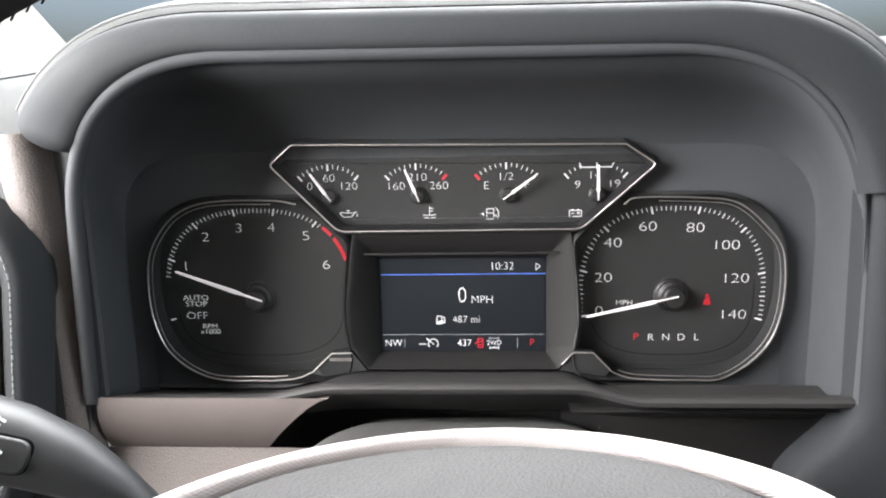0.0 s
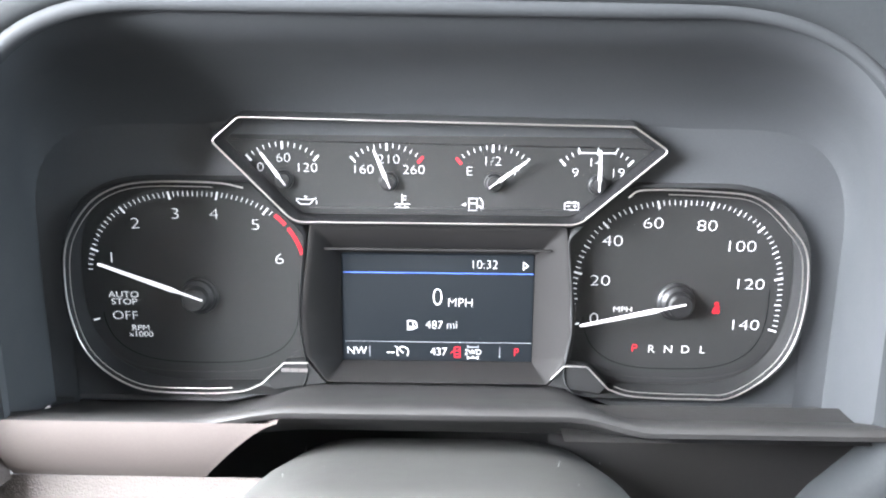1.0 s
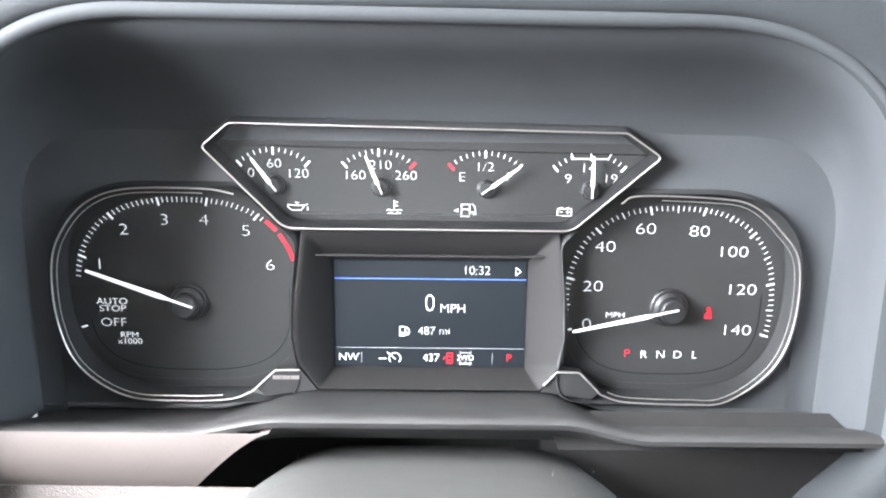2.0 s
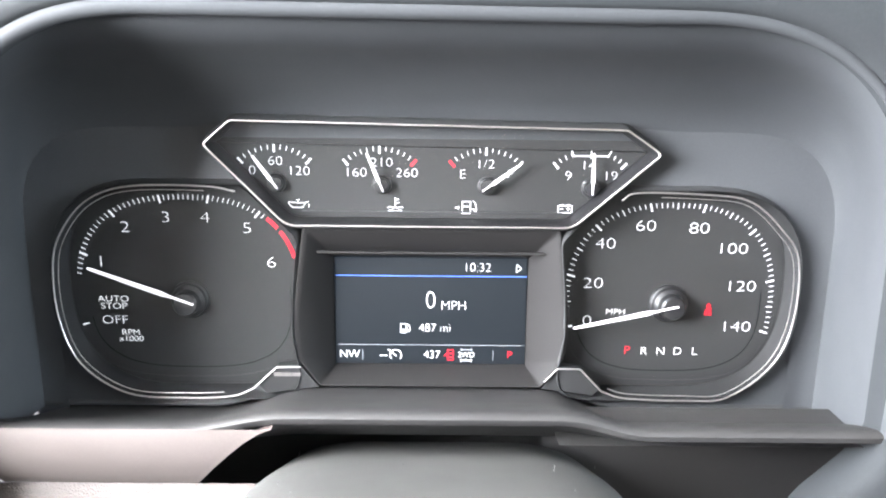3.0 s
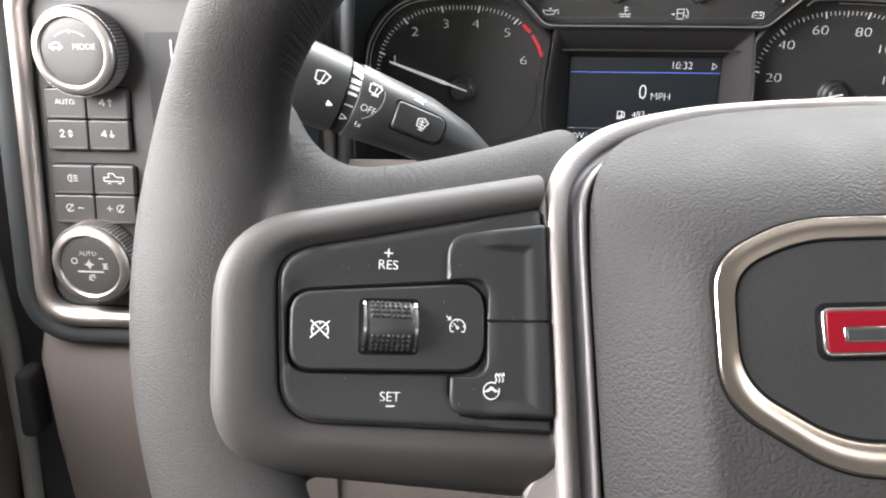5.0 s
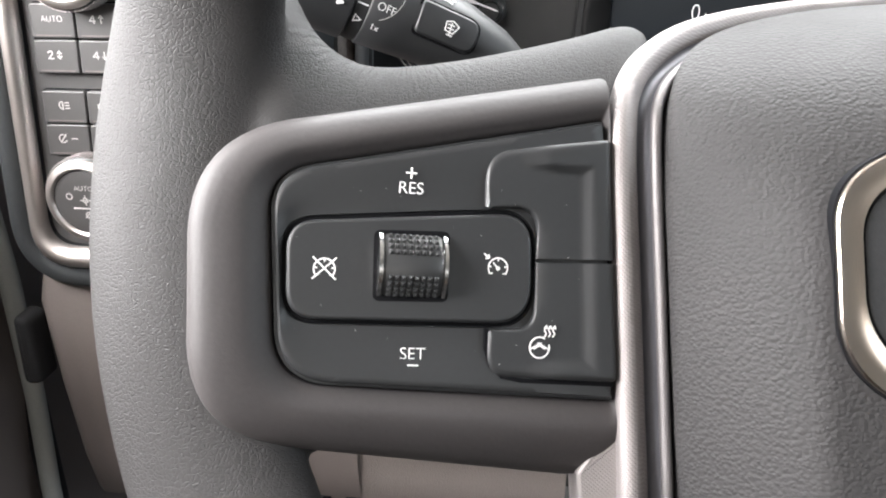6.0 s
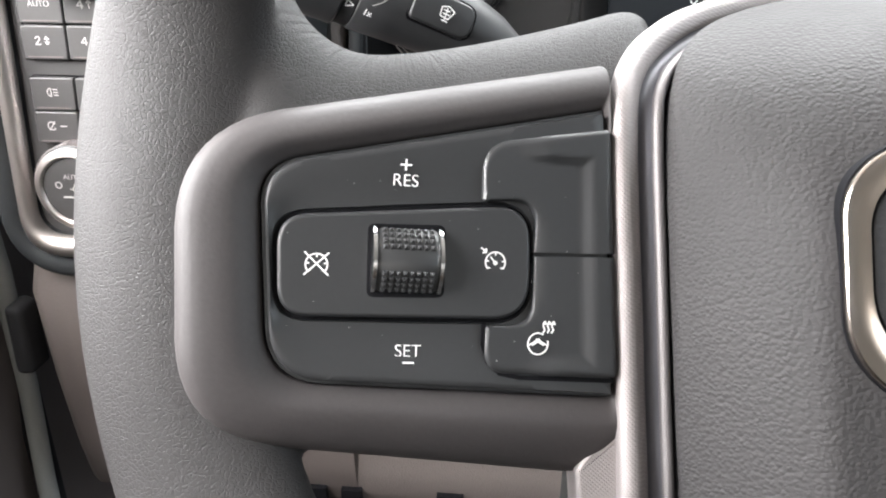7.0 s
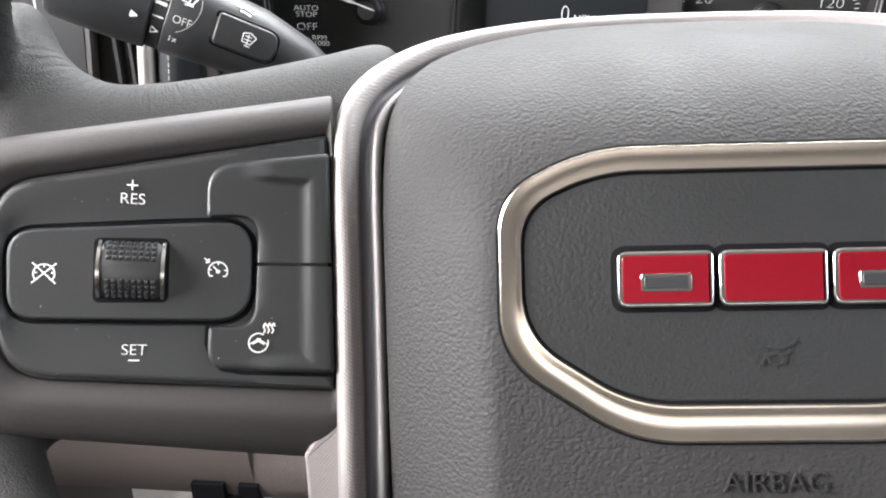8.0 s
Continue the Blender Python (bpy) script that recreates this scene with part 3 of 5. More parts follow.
batt = strokes(fitted([[(59, 45.2), (59, 49.2), (67, 49.2), (67, 45.2), (59, 45.2)], [(60.4, 49.8), (62, 49.8)], [(64, 49.8), (65.6, 49.8)], [(60.4, 47.4), (62, 47.4)], [(64, 47.4), (65.8, 47.4)], [(64.9, 46.6), (64.9, 48.2)]], 63, 47.4, 0.82, 63.4, 46.9), 0.4, -8.0, 0.1)
part("battery_symbol", batt, LIT, upper)

# display
scr = rpoly([(-47.5, 20.5, 0.6), (47.5, 20.5, 0.6), (48.0, -35.0, 0.6), (-48.0, -35.0, 0.6)], 3)
sur = rpoly([(-59.5, 39, 3), (60.5, 39, 3), (66.4, -6, 9), (65.0, -26, 6), (54.5, -40.6, 4), (-54.0, -40.6, 4), (-64.5, -26, 6), (-65.8, -6, 9)], 5)
sur_in = []
for x, y in sur:
    sur_in.append((max(-48.2, min(48.2, x * 0.93)), max(-35.2, min(20.8, y * 1.2 if y < 0 else y))))
display = part("display", plate(scr, -18.0, -16.0, 0.1, 1), SCREEN, cluster, "dark driver display showing 0 mph")
part("display_surround", band(sur, sur_in, [(-0.08, -14.0), (-0.05, -3.0), (-0.02, -0.8), (0.02, -0.2), (0.08, -0.3), (0.18, -1.4), (0.92, -13.0), (1.0, -16.5)]), FRAME, cluster, "satin black sloping display surround")
part("display_ridge", strokes([[(-54, 25.6), (54, 25.6)]], 1.0, -6.0, 1.4), FRAME, cluster)
Z = -16.0
part("blue_line", strokes([[(-47, 11.2), (47.5, 11.2)]], 0.42, Z), SCR_B, display)
part("grey_line", strokes([[(-47, -25.0), (47.5, -25.0)]], 0.25, Z), SCR_G, display)
part("clock_digits", words("10:32", 4.7, Z, 0.98, x=23, y=15.6), SCR_W, display)
part("arrow", strokes([[(42.4, 13.4), (42.4, 17.4), (44.9, 15.4), (42.4, 13.4)]], 0.28, Z), SCR_W, display)
part("speed_digit", words("0", 9.6, Z, 0.86, x=0, y=-1.6), SCR_W, display)
part("unit_caption", words("MPH", 4.9, Z, 0.98, x=11.5, y=-4.2), SCR_W, display)
part("range_caption", words("487 mi", 4.5, Z, 0.96, x=2.2, y=-16.0), SCR_W, display)
part("pump_symbol", strokes([[(-15, -18.4), (-15, -13.8), (-12.2, -13.8), (-12.2, -18.4), (-15.4, -18.4)], [(-14.6, -17), (-12.6, -17)], [(-14.6, -18), (-12.6, -18)], [(-11.8, -16.6), (-11, -18), (-10.4, -17), (-10.6, -14.8), (-11.6, -14)]], 0.38, Z), SCR_W, display)
part("compass_caption", words("NW", 4.3, Z, 0.98, x=-41, y=-30.2), SCR_W, display)
part("divider", strokes([[(-34.4, -27.6), (-34.4, -33)]], 0.3, Z), SCR_G, display)
part("divider", strokes([[(31.8, -27.6), (31.8, -33)]], 0.3, Z), SCR_G, display)
part("cruise_symbol", strokes([[(-25.6, -30.8), (-24.2, -30.8)], [(-23.4, -30.8), (-22, -30.8)], arc(-17.6, -30.6, 2.9, -40, 220, 14), [(-17.4, -31), (-19.6, -28.8)], [(-21.4, -27.4), (-20.2, -28.4)]], 0.48, Z), SCR_W, display)
part("odometer_digits", words("437", 4.3, Z, 0.96, x=0.8, y=-30.3), SCR_W, display)
part("door_open_symbol", strokes([[(8.8, -33), (8.8, -27.6), (11.6, -27.6), (11.6, -33), (8.8, -33)], [(9, -29.4), (11.4, -29.4)], [(9, -31.4), (11.4, -31.4)], [(8.6, -29.4), (7, -30.8)]], 0.5, Z), LIT_RED, display, "lit red open door symbol")
part("drive_caption", words("2WD", 3.0, Z, 0.92, x=18.2, y=-30.2), SCR_W, display)
part("axle_symbol", strokes([[(15.6, -33.2), (20.8, -33.2)], [(15.6, -34), (15.6, -32.4)], [(20.8, -34), (20.8, -32.4)], [(18.2, -33), (18.2, -32.2)]], 0.42, Z), SCR_W, display)
part("axle_symbol", strokes([[(15.6, -27.4), (20.8, -27.4)], [(15.6, -28), (15.6, -26.6)], [(20.8, -28), (20.8, -26.6)]], 0.5, Z), SCR_G, display)
part("gear_letter", words("P", 4.3, Z, 0.98, x=40.2, y=-30.2), LIT_RED, display, "lit red letter")

# body behind and under the dials
part("back_plate", plate(rpoly([(-205, 110, 10), (205, 110, 10), (205, -62, 6), (-205, -62, 6)], 6), -24.0, -19.0, 0.5, 2), BODY, cluster)
for sign in (1, -1):
    part("skirt", band(dial_outline(sign, 2.4), dial_outline(sign), [(0.0, -9.0), (0.35, -3.0), (0.75, -0.6), (1.0, 0.4)]), BODY, cluster, "black sloping rim of the dial")


for sign in (1, -1):
    web = [(-63.5, -29.6, 0), (-74.6, -31.0, 1), (-84, -40.5, 1), (-80, -45.0, 1), (-66, -42.8, 1), (-54, -41.4, 0), (-62.5, -30.4, 0)]
    part("web", plate(rpoly([(x * sign, y, r) for x, y, r in web[::sign]], 4), -6.0, -0.3, 0.3, 2), FACE, cluster, "flat black corner between dial and display")


def evenly(points, n):
    """Open outline with n points at even steps."""
    P = [Vector(p) for p in points]
    acc = [0.0]
    for a, b in zip(P, P[1:]):
        acc.append(acc[-1] + (b - a).length)
    out = []
    for k in range(n):
        d = acc[-1] * k / (n - 1)
        i = min(max(j for j in range(len(P)) if acc[j] <= d + 1e-9), len(P) - 2)
        out.append(P[i].lerp(P[i + 1], (d - acc[i]) / max(1e-9, acc[i + 1] - acc[i])))
    return out


def soft_step(q):
    q = min(1.0, max(0.0, q))
    return q * q * (3 - 2 * q)


# flat surround between the dials and the hood lining
near = evenly(rpoly([(-180, -57, 0), (-180.6, 59.8, 48), (-87, 59.8, 2), (-103.8, 77.2, 2), (-90, 88.8, 4), (88, 86.0, 4), (105.4, 74.4, 2), (86, 58.6, 2), (177.6, 58.6, 47), (177, -57, 0)], 8, closed=False), 120)
away = evenly(rpoly([(-196, -60, 0), (-194, 104, 52), (192, 102, 54), (194, -60, 0)], 10, closed=False), 120)
bm = bmesh.new()
loft(bm, [[(p.x + (q.x - p.x) * k, p.y + (q.y - p.y) * k, z) for p, q in zip(near, away)] for k, z in ((0.0, -4.6), (0.3, -5.6), (0.65, -6.0), (1.0, -5.0))], closed=False)
part("flat_surround", bm, HOOD, cluster, "smooth dark surround between dials and hood", angle=60)
# lower corners of the surround
for sign in (1, -1):
    corner = [p for p in dial_outline(sign, 2.2) if p[1] < 0 and abs(p[0]) > 96]
    corner.sort(key=lambda p: math.atan2(p[1], sign * (p[0] + sign * 96)) % (2 * math.pi))
    ends = evenly(rpoly([(-195 * sign, corner[0][1], 0), (-195 * sign, -53.5, 2), (-96 * sign, -53.5, 0)], 4, closed=False), len(corner))
    bm = bmesh.new()
    loft(bm, [[(p[0] + (q.x - p[0]) * k, p[1] + (q.y - p[1]) * k, z) for p, q in zip(corner, ends)] for k, z in ((0.0, -5.2), (0.4, -6.2), (1.0, -6.6))], closed=False)
    part("surround_corner", bm, HOOD, cluster, angle=60)
# apron under the dials, its lower edge raised in the middle
bm, rows = bmesh.new(), []
for k in range(93):
    x = -192 + 384 * k / 92
    low = -54.2 + 12 * soft_step((x + 108) / 50) * soft_step((96 - x) / 46)
    rows.append([(x, low + y, z) for y, z in ((5.0, -11.5), (4.0, -8.0), (1.2, -5.4), (0.3, -5.2), (-0.4, -5.8), (-0.8, -7.0), (-0.9, -20.0))])
loft(bm, rows, closed=False)
part("apron", bm, BODY, cluster, "black apron with a raised lower edge", angle=60)
for k in range(3):
    part("badge_bar", strokes([[(-75.4 + 4.4 * k, -34.4), (-72.2 + 4.4 * k, -34.4)]], 1.9, 0.6, 0.3), SILVER, cluster, "small silver badge bar")
# ---- steering wheel ----
WM = pose(0.016, -0.307, 1.482, 64, 0, 0)
wheel = thing("steering_wheel", WM, "black leather steering wheel with silver trim and switch pods", "steering wheel")
RC, RU = 166.0, 21.0


def rim_frame(deg):
    """Centre of the rim's section, its radial half width, its half depth, at an angle."""
    c, s = math.cos(radians(deg)), math.sin(radians(deg))
    u = RU + RC * s
    w = math.exp(-((u + 7) / 66.0) ** 6)
    slim = 2.6 * math.exp(-((u - 60) / 16.0) ** 2)
    r = RC + 1 + 12.0 * w + slim + 3.4 * soft_step((70 - u) / 90)
    return Vector((r * c, RU + r * s, 22.0 - 26.0 * w)), Vector((c, s, 0)), 17.0 + 1.5 * w - slim, 14.0 - 4.5 * w


bm = bmesh.new()
loops = []
for k in range(180):
    p, o, a, b = rim_frame(2 * k)
    loops.append([tuple(p + o * (a * math.cos(t)) + Vector((0, 0, b * math.sin(t)))) for t in [2 * math.pi * i / 28 for i in range(28)]])
loft(bm, loops, ring=True)
rim_bm = bm


def rim_ring(deg, lift):
    p, o, a, b = rim_frame(deg)
    return [tuple(p + o * ((a + lift) * math.cos(t)) + Vector((0, 0, (b + lift) * math.sin(t)))) for t in [2 * math.pi * i / 36 for i in range(37)]]


POD = Matrix.Translation((-0.133, 0, -0.002)) @ pose(0, 0, 0, 0, 18.6, 0)


def spoke(sign):
    """Leather-covered arm from the rim to the hub, lofted along x into the rim's mesh."""
    bm, loops = rim_bm, []
    for k in range(40):
        x = -176 + 94 * k / 39
        front = -6.0 - 0.337 * (x + 133)
        f = math.exp(-max(0.0, x + 163) / 6.5)
        q = max(0, x + 146)
        top = 39.6 + 0.24 * q + 0.002 * q * q + 19 * f
        top -= 5 * max(0.0, (x + 90) / 8) ** 2
        bot = -40.5 - 24 * math.exp(-max(0.0, x + 163) / 3.6)
        bot += 7.0 * min(1.0, max(0.0, (x + 128) / 22))
        H, uc = (top - bot) / 2, (top + bot) / 2
        D = 15.0
        if x < -160:
            front -= (-160 - x) * 0.5
        loop = []
        for i in range(44):
            t = 2 * math.pi * i / 44
            c, s = math.cos(t), math.sin(t)
            u = uc + H * math.copysign(abs(c) ** 0.85, c)
            z = front - D + D * math.copysign(abs(s) ** 0.85, s) - 0.0026 * q * max(0.0, u - 22)
            loop.append((sign * -x if sign > 0 else x, u, z))
        loops.append(loop)
    loft(bm, loops, cap0=True, cap1=True)


spoke(-1)
spoke(1)
rim = part("rim", rim_bm, LEATHER, wheel, "black grained leather rim with leather-covered spoke arms", angle=80)
skin = rim.modifiers.new("skin", "REMESH")
skin.mode, skin.voxel_size, skin.use_smooth_shade = "VOXEL", 0.0016, True
fair = rim.modifiers.new("fair", "SMOOTH")
fair.factor, fair.iterations = 0.5, 8

for deg in (150.0, 30.0):
    part("leather_seam", tube(rim_ring(deg, -0.15), 0.36, 6), BLACK, rim, "dark seam across the rim")
# stitches along the inner side of the rim
st = bmesh.new()
for k in range(0, 300):
    d0 = 1.2 * k
    p, o, a, b = rim_frame(d0)
    q, o2, a2, b2 = rim_frame(d0 + 0.75)
    t = radians(222)
    e0 = p + o * ((a - 0.05) * math.cos(t)) + Vector((0, 0, (b - 0.05) * math.sin(t) + 0.7))
    e1 = q + o2 * ((a2 - 0.05) * math.cos(t)) + Vector((0, 0, (b2 - 0.05) * math.sin(t) - 0.7))
    tube([tuple(e0), tuple(e1)], 0.22, 5, st)
tagged(part("stitching", st, RUBBER, rim, "dark stitches along the inner side"), kind="stuff")

BEZ = [(-42.5, 21.2, 23), (-39.8, -36.2, 21), (50.0, -47.6, 10), (41.6, 41.0, 0.6)]
PAN = [(-27.5, 14.6, 9), (-24.4, -25.4, 11), (44.9, -28.5, 0.6), (40.7, 30.7, 0.6)]


def polar(poly, cx, cy, deg):
    """Distance from a centre to an outline along a direction."""
    d = Vector((math.cos(radians(deg)), math.sin(radians(deg))))
    best = 0.0
    for a, b in zip(poly, poly[1:] + poly[:1]):
        a, b = Vector(a) - Vector((cx, cy)), Vector(b) - Vector((cx, cy))
        e = b - a
        den = d.x * e.y - d.y * e.x
        if abs(den) < 1e-9:
            continue
        t = (a.x * e.y - a.y * e.x) / den
        s = (a.x * d.y - a.y * d.x) / den
        if t > 0 and -1e-6 <= s <= 1 + 1e-6:
            best = max(best, t)
    return best


def bezel(m, flip):
    """Soft-touch surround of a switch pod."""
    fx = -1 if flip else 1
    o, i = rpoly(BEZ, 10), rpoly([(x, y, r) for x, y, r in PAN], 10)
    prof = [(0.0, -10.0), (0.0, -6.6), (0.02, -5.4), (0.06, -4.1), (0.13, -2.8), (0.22, -1.8), (0.34, -1.0), (0.48, -0.4), (0.62, 0.0), (0.73, -0.15), (0.82, -0.75), (0.91, -1.45), (0.965, -1.9), (0.99, -2.4), (1.0, -4.5)]
    bm = band(o, i, prof)
    for v in bm.verts:
        if v.co.x < -20:
            v.co.z += 3.4 * ((-20 - v.co.x) / 21.8) ** 2
        if v.co.y < -29:
            v.co.z -= 0.018 * (-29 - v.co.y) ** 2 * min(1.0, max(0.0, (v.co.x + 30) / 34))
    bm.transform(Matrix.Diagonal((fx, 1, 1, 1)))
    ob = part("spoke_bezel", bm, BEZEL, wheel, "dark grey soft-touch surround of the switches", angle=50)
    ob.matrix_local = m
    return ob


bezel(POD, False)
POD_R = Matrix.Translation((0.133, 0, -0.002)) @ pose(0, 0, 0, 0, -18.6, 0)
bezel_r = bezel(POD_R, True)
bm = plate(rpoly(PAN, 8), -5.0, -0.6, 0.5, 3)
bm.transform(Matrix.Diagonal((-1, 1, 1, 1)))
part("switch_panel", bm, SWITCH, bezel_r)

pod = part("switch_pod", plate(inset(rpoly(PAN, 8), 0.2), -6.0, -1.7, 0.1, 1), SWITCH, wheel, "black cruise control switch pod with thumb roller")
pod.matrix_local = POD
# black plate paints the shade in the seam round the panel
part("gap_shade", plate(inset(rpoly(PAN, 8), -0.3), -6.5, -3.2, 0.1, 1), BLACK, pod)

ROCK = rpoly([(-23.8, 5.2, 5.6), (-23.0, -13.2, 5.6), (25.5, -12.8, 7.5), (24.8, 9.7, 6.5)], 8)
gap_rock = inset(ROCK, -0.8)
pan_o = inset(rpoly(PAN, 8), 0.85)
cx0, cy0 = 8.0, -1.5
outer_l, inner_l = [], []
for k in range(360):
    dr = Vector((math.cos(radians(k)), math.sin(radians(k))))
    ro = polar(pan_o, cx0, cy0, k)
    ri = polar(gap_rock, cx0, cy0, k)
    outer_l.append((cx0 + dr.x * ro, cy0 + dr.y * ro))
    inner_l.append((cx0 + dr.x * min(ri, ro - 1), cy0 + dr.y * min(ri, ro - 1)))
ring_bm = bmesh.new()
def between(share, back=0.0):
    return [tuple(Vector(p).lerp(Vector(q), share) + (Vector(p) - Vector(q)).normalized() * back) for p, q in zip(outer_l, inner_l)]


rim_in = [tuple(Vector(p) + (Vector(q) - Vector(p)).normalized() * 0.45) for p, q in zip(outer_l, inner_l)]
loft(ring_bm, [at_z(outer_l, -3.5), at_z(outer_l, -0.5), at_z(rim_in, -0.1), at_z(between(0.12), -0.12), at_z(between(0.25), -0.22), at_z(between(0.4), -0.48), at_z(between(0.55), -0.74), at_z(between(0.7), -0.92), at_z(between(0.85), -1.02), at_z(between(1.0, 0.35), -1.08), at_z(inner_l, -1.75)])
part("resume_set_plate", ring_bm, SWITCH, pod, "black plate marked with resume and set", angle=50)
# black plate stands in for the shade round the rocker
part("rocker_gap_shade", plate(gap_rock, -1.75, -1.45, 0.05, 1), BLACK, pod)
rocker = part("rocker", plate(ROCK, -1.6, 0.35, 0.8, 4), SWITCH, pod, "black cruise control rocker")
# black stroke laid in as the shade beside the lower button
part("button_edge_shade", strokes([[(16.2, -14.0), (16.2, -17.8), (17.4, -21.2), (19.8, -23.4), (24, -24.2), (43.9, -24.8)]], 0.9, -0.6, 0.52), BLACK, pod)


def resample(p, n):
    p = [Vector(q) for q in p]
    acc = [0.0]
    for a, b in zip(p, p[1:]):
        acc.append(acc[-1] + (b - a).length)
    out = []
    for k in range(n):
        d = acc[-1] * k / (n - 1)
        i = min(max(j for j in range(len(p)) if acc[j] <= d + 1e-9), len(p) - 2)
        out.append(p[i].lerp(p[i + 1], (d - acc[i]) / max(1e-9, acc[i + 1] - acc[i])))
    return out


# two raised buttons that wrap round the end of the rocker, their faces dished towards the middle
def dish(x, y):
    """Rise of the button faces at the edges of their common hollow."""
    right = soft_step((x - 35.2 + 0.045 * (y - 10)) / 3.0)
    top = soft_step((y - 18.6) / 1.0) * soft_step((x - 21) / 8)
    low = soft_step((-19.6 - y) / 2.6) * soft_step((x - 24) / 8)
    mouth = (1 - soft_step((x - 25.6) / 3.2)) * soft_step((8.5 - y) / 4) * soft_step((y + 11) / 4)
    return 0.25 + 1.15 * max(right, top, low) - 0.6 * mouth


# black floor paints the shade between the two buttons
part("between_button_shade", plate(rpoly([(25.0, 1.6, 0.3), (25.0, -1.6, 0.3), (43.2, -1.2, 0.3), (43.0, 2.0, 0.3)], 2), -1.6, -1.2, 0.1, 1), BLACK, pod)
for far, near in (([(15.0, 10.4, 0), (14.7, 21.4, 6.5), (40.9, 26.0, 0.8), (42.6, 0.9, 0)], [(16.0, 10.0, 0), (26.3, 10.8, 7.4), (25.9, 0.5, 0)]),
                  ([(42.7, 0.15, 0), (44.3, -24.0, 0.8), (16.5, -23.4, 7.5), (16.5, -14.6, 0)], [(26.0, -0.35, 0), (26.1, -13.9, 8.4), (17.6, -13.9, 0)])):
    fo, ne = resample(rpoly(far, 10, closed=False), 90), resample(rpoly(near, 10, closed=False), 90)
    bm, loops = bmesh.new(), []
    steps = [(0.0, 0.0, -1.8), (0.0, 0.0, -0.6), (0.0, 0.35, -0.36), (0.0, 0.8, -0.14), (0.0, 1.2, -0.04)]
    steps += [(q / 16, 1.6 * (1 - q / 16) - 0.55 * q / 16, 0.0) for q in range(17)]
    steps += [(1.0, -0.25, -0.15), (1.0, 0.0, -0.9), (1.0, 0.0, -1.8)]
    for share, d, z in steps:
        row = []
        for p, q in zip(fo, ne):
            w = (q - p).normalized() * min(abs(d), (q - p).length * 0.4) * (1 if d > 0 else -1)
            m = p.lerp(q, share) + w
            rise = dish(m.x, m.y) + 0.25
            row.append((m.x, m.y, z + (rise if z > -0.7 else 0)))
        loops.append(row)
    loft(bm, loops, closed=False)
    part("push_button", bm, SWITCH, pod, "black dished push button beside the rocker", angle=60)

# thumb roller
well = rpoly([(-7.3, 4.4, 1.4), (-7.0, -9.3, 1.4), (7.9, -9.0, 1.4), (7.7, 4.9, 1.4)], 4)
part("roller_well", plate(well, 0.2, 0.42, 0.05, 1), BLACK, rocker)
rb = bmesh.new()
NR = 44
prof = [(-6.0, 6.2), (-5.9, 7.6), (-5.2, 7.9), (5.2, 7.9), (5.9, 7.6), (6.0, 6.2)]
loft(rb, [[(x, r * math.cos(2 * math.pi * i / NR), r * math.sin(2 * math.pi * i / NR)) for i in range(NR)] for x, r in prof], cap0=True, cap1=True)
roller = part("thumb_roller", rb, ROLLER, pod, "black knurled thumb roller with chrome ends")
roller.matrix_local = Matrix.Translation((0.0004, -0.0022, -0.0048))
sb = bmesh.new()
for row in range(40):
    t = 2 * math.pi * row / 40
    a = math.degrees(t) % 360
    if 76 < a < 106:
        continue
    for col in range(8):
        x = -4.5 + 9.0 * col / 7
        r0, r1, w = 7.85, 8.4, 0.52
        q = []
        for rr, ww in ((r0, w), (r1, w * 0.35)):
            da = ww / rr
            q.append([(x - ww, rr * math.cos(t - da), rr * math.sin(t - da)), (x + ww, rr * math.cos(t - da), rr * math.sin(t - da)),
                      (x + ww, rr * math.cos(t + da), rr * math.sin(t + da)), (x - ww, rr * math.cos(t + da), rr * math.sin(t + da))])
        loft(sb, q, cap1=True)
part("grip_studs", sb, ROLLER, roller, flat=True)
for x in (-6.35, 6.35):
    eb = bmesh.new()
    loft(eb, [[(x + dx, r * math.cos(2 * math.pi * i / NR), r * math.sin(2 * math.pi * i / NR)) for i in range(NR)] for dx, r in ((-0.4, 7.2), (-0.35, 8.1), (0.35, 8.1), (0.4, 7.2))], cap0=True, cap1=True)
    part("chrome_end", eb, ROLLEND, roller, "chrome end ring")

part("caption", words("RES", 2.45, -0.86, 1.0, 0.3, x=-0.3, y=12.95), PRINT, pod)
part("plus_sign", strokes([[(-1.4, 15.95), (0.6, 15.95)], [(-0.4, 14.95), (-0.4, 16.95)]], 0.28, -0.45, 0.4), PRINT, pod)
part("caption", words("SET", 2.45, -0.86, 1.0, 0.3, x=1.5, y=-19.4), PRINT, pod)
part("minus_sign", strokes([[(0.6, -21.5), (2.6, -21.5)]], 0.3, -0.55, 0.4), PRINT, pod)


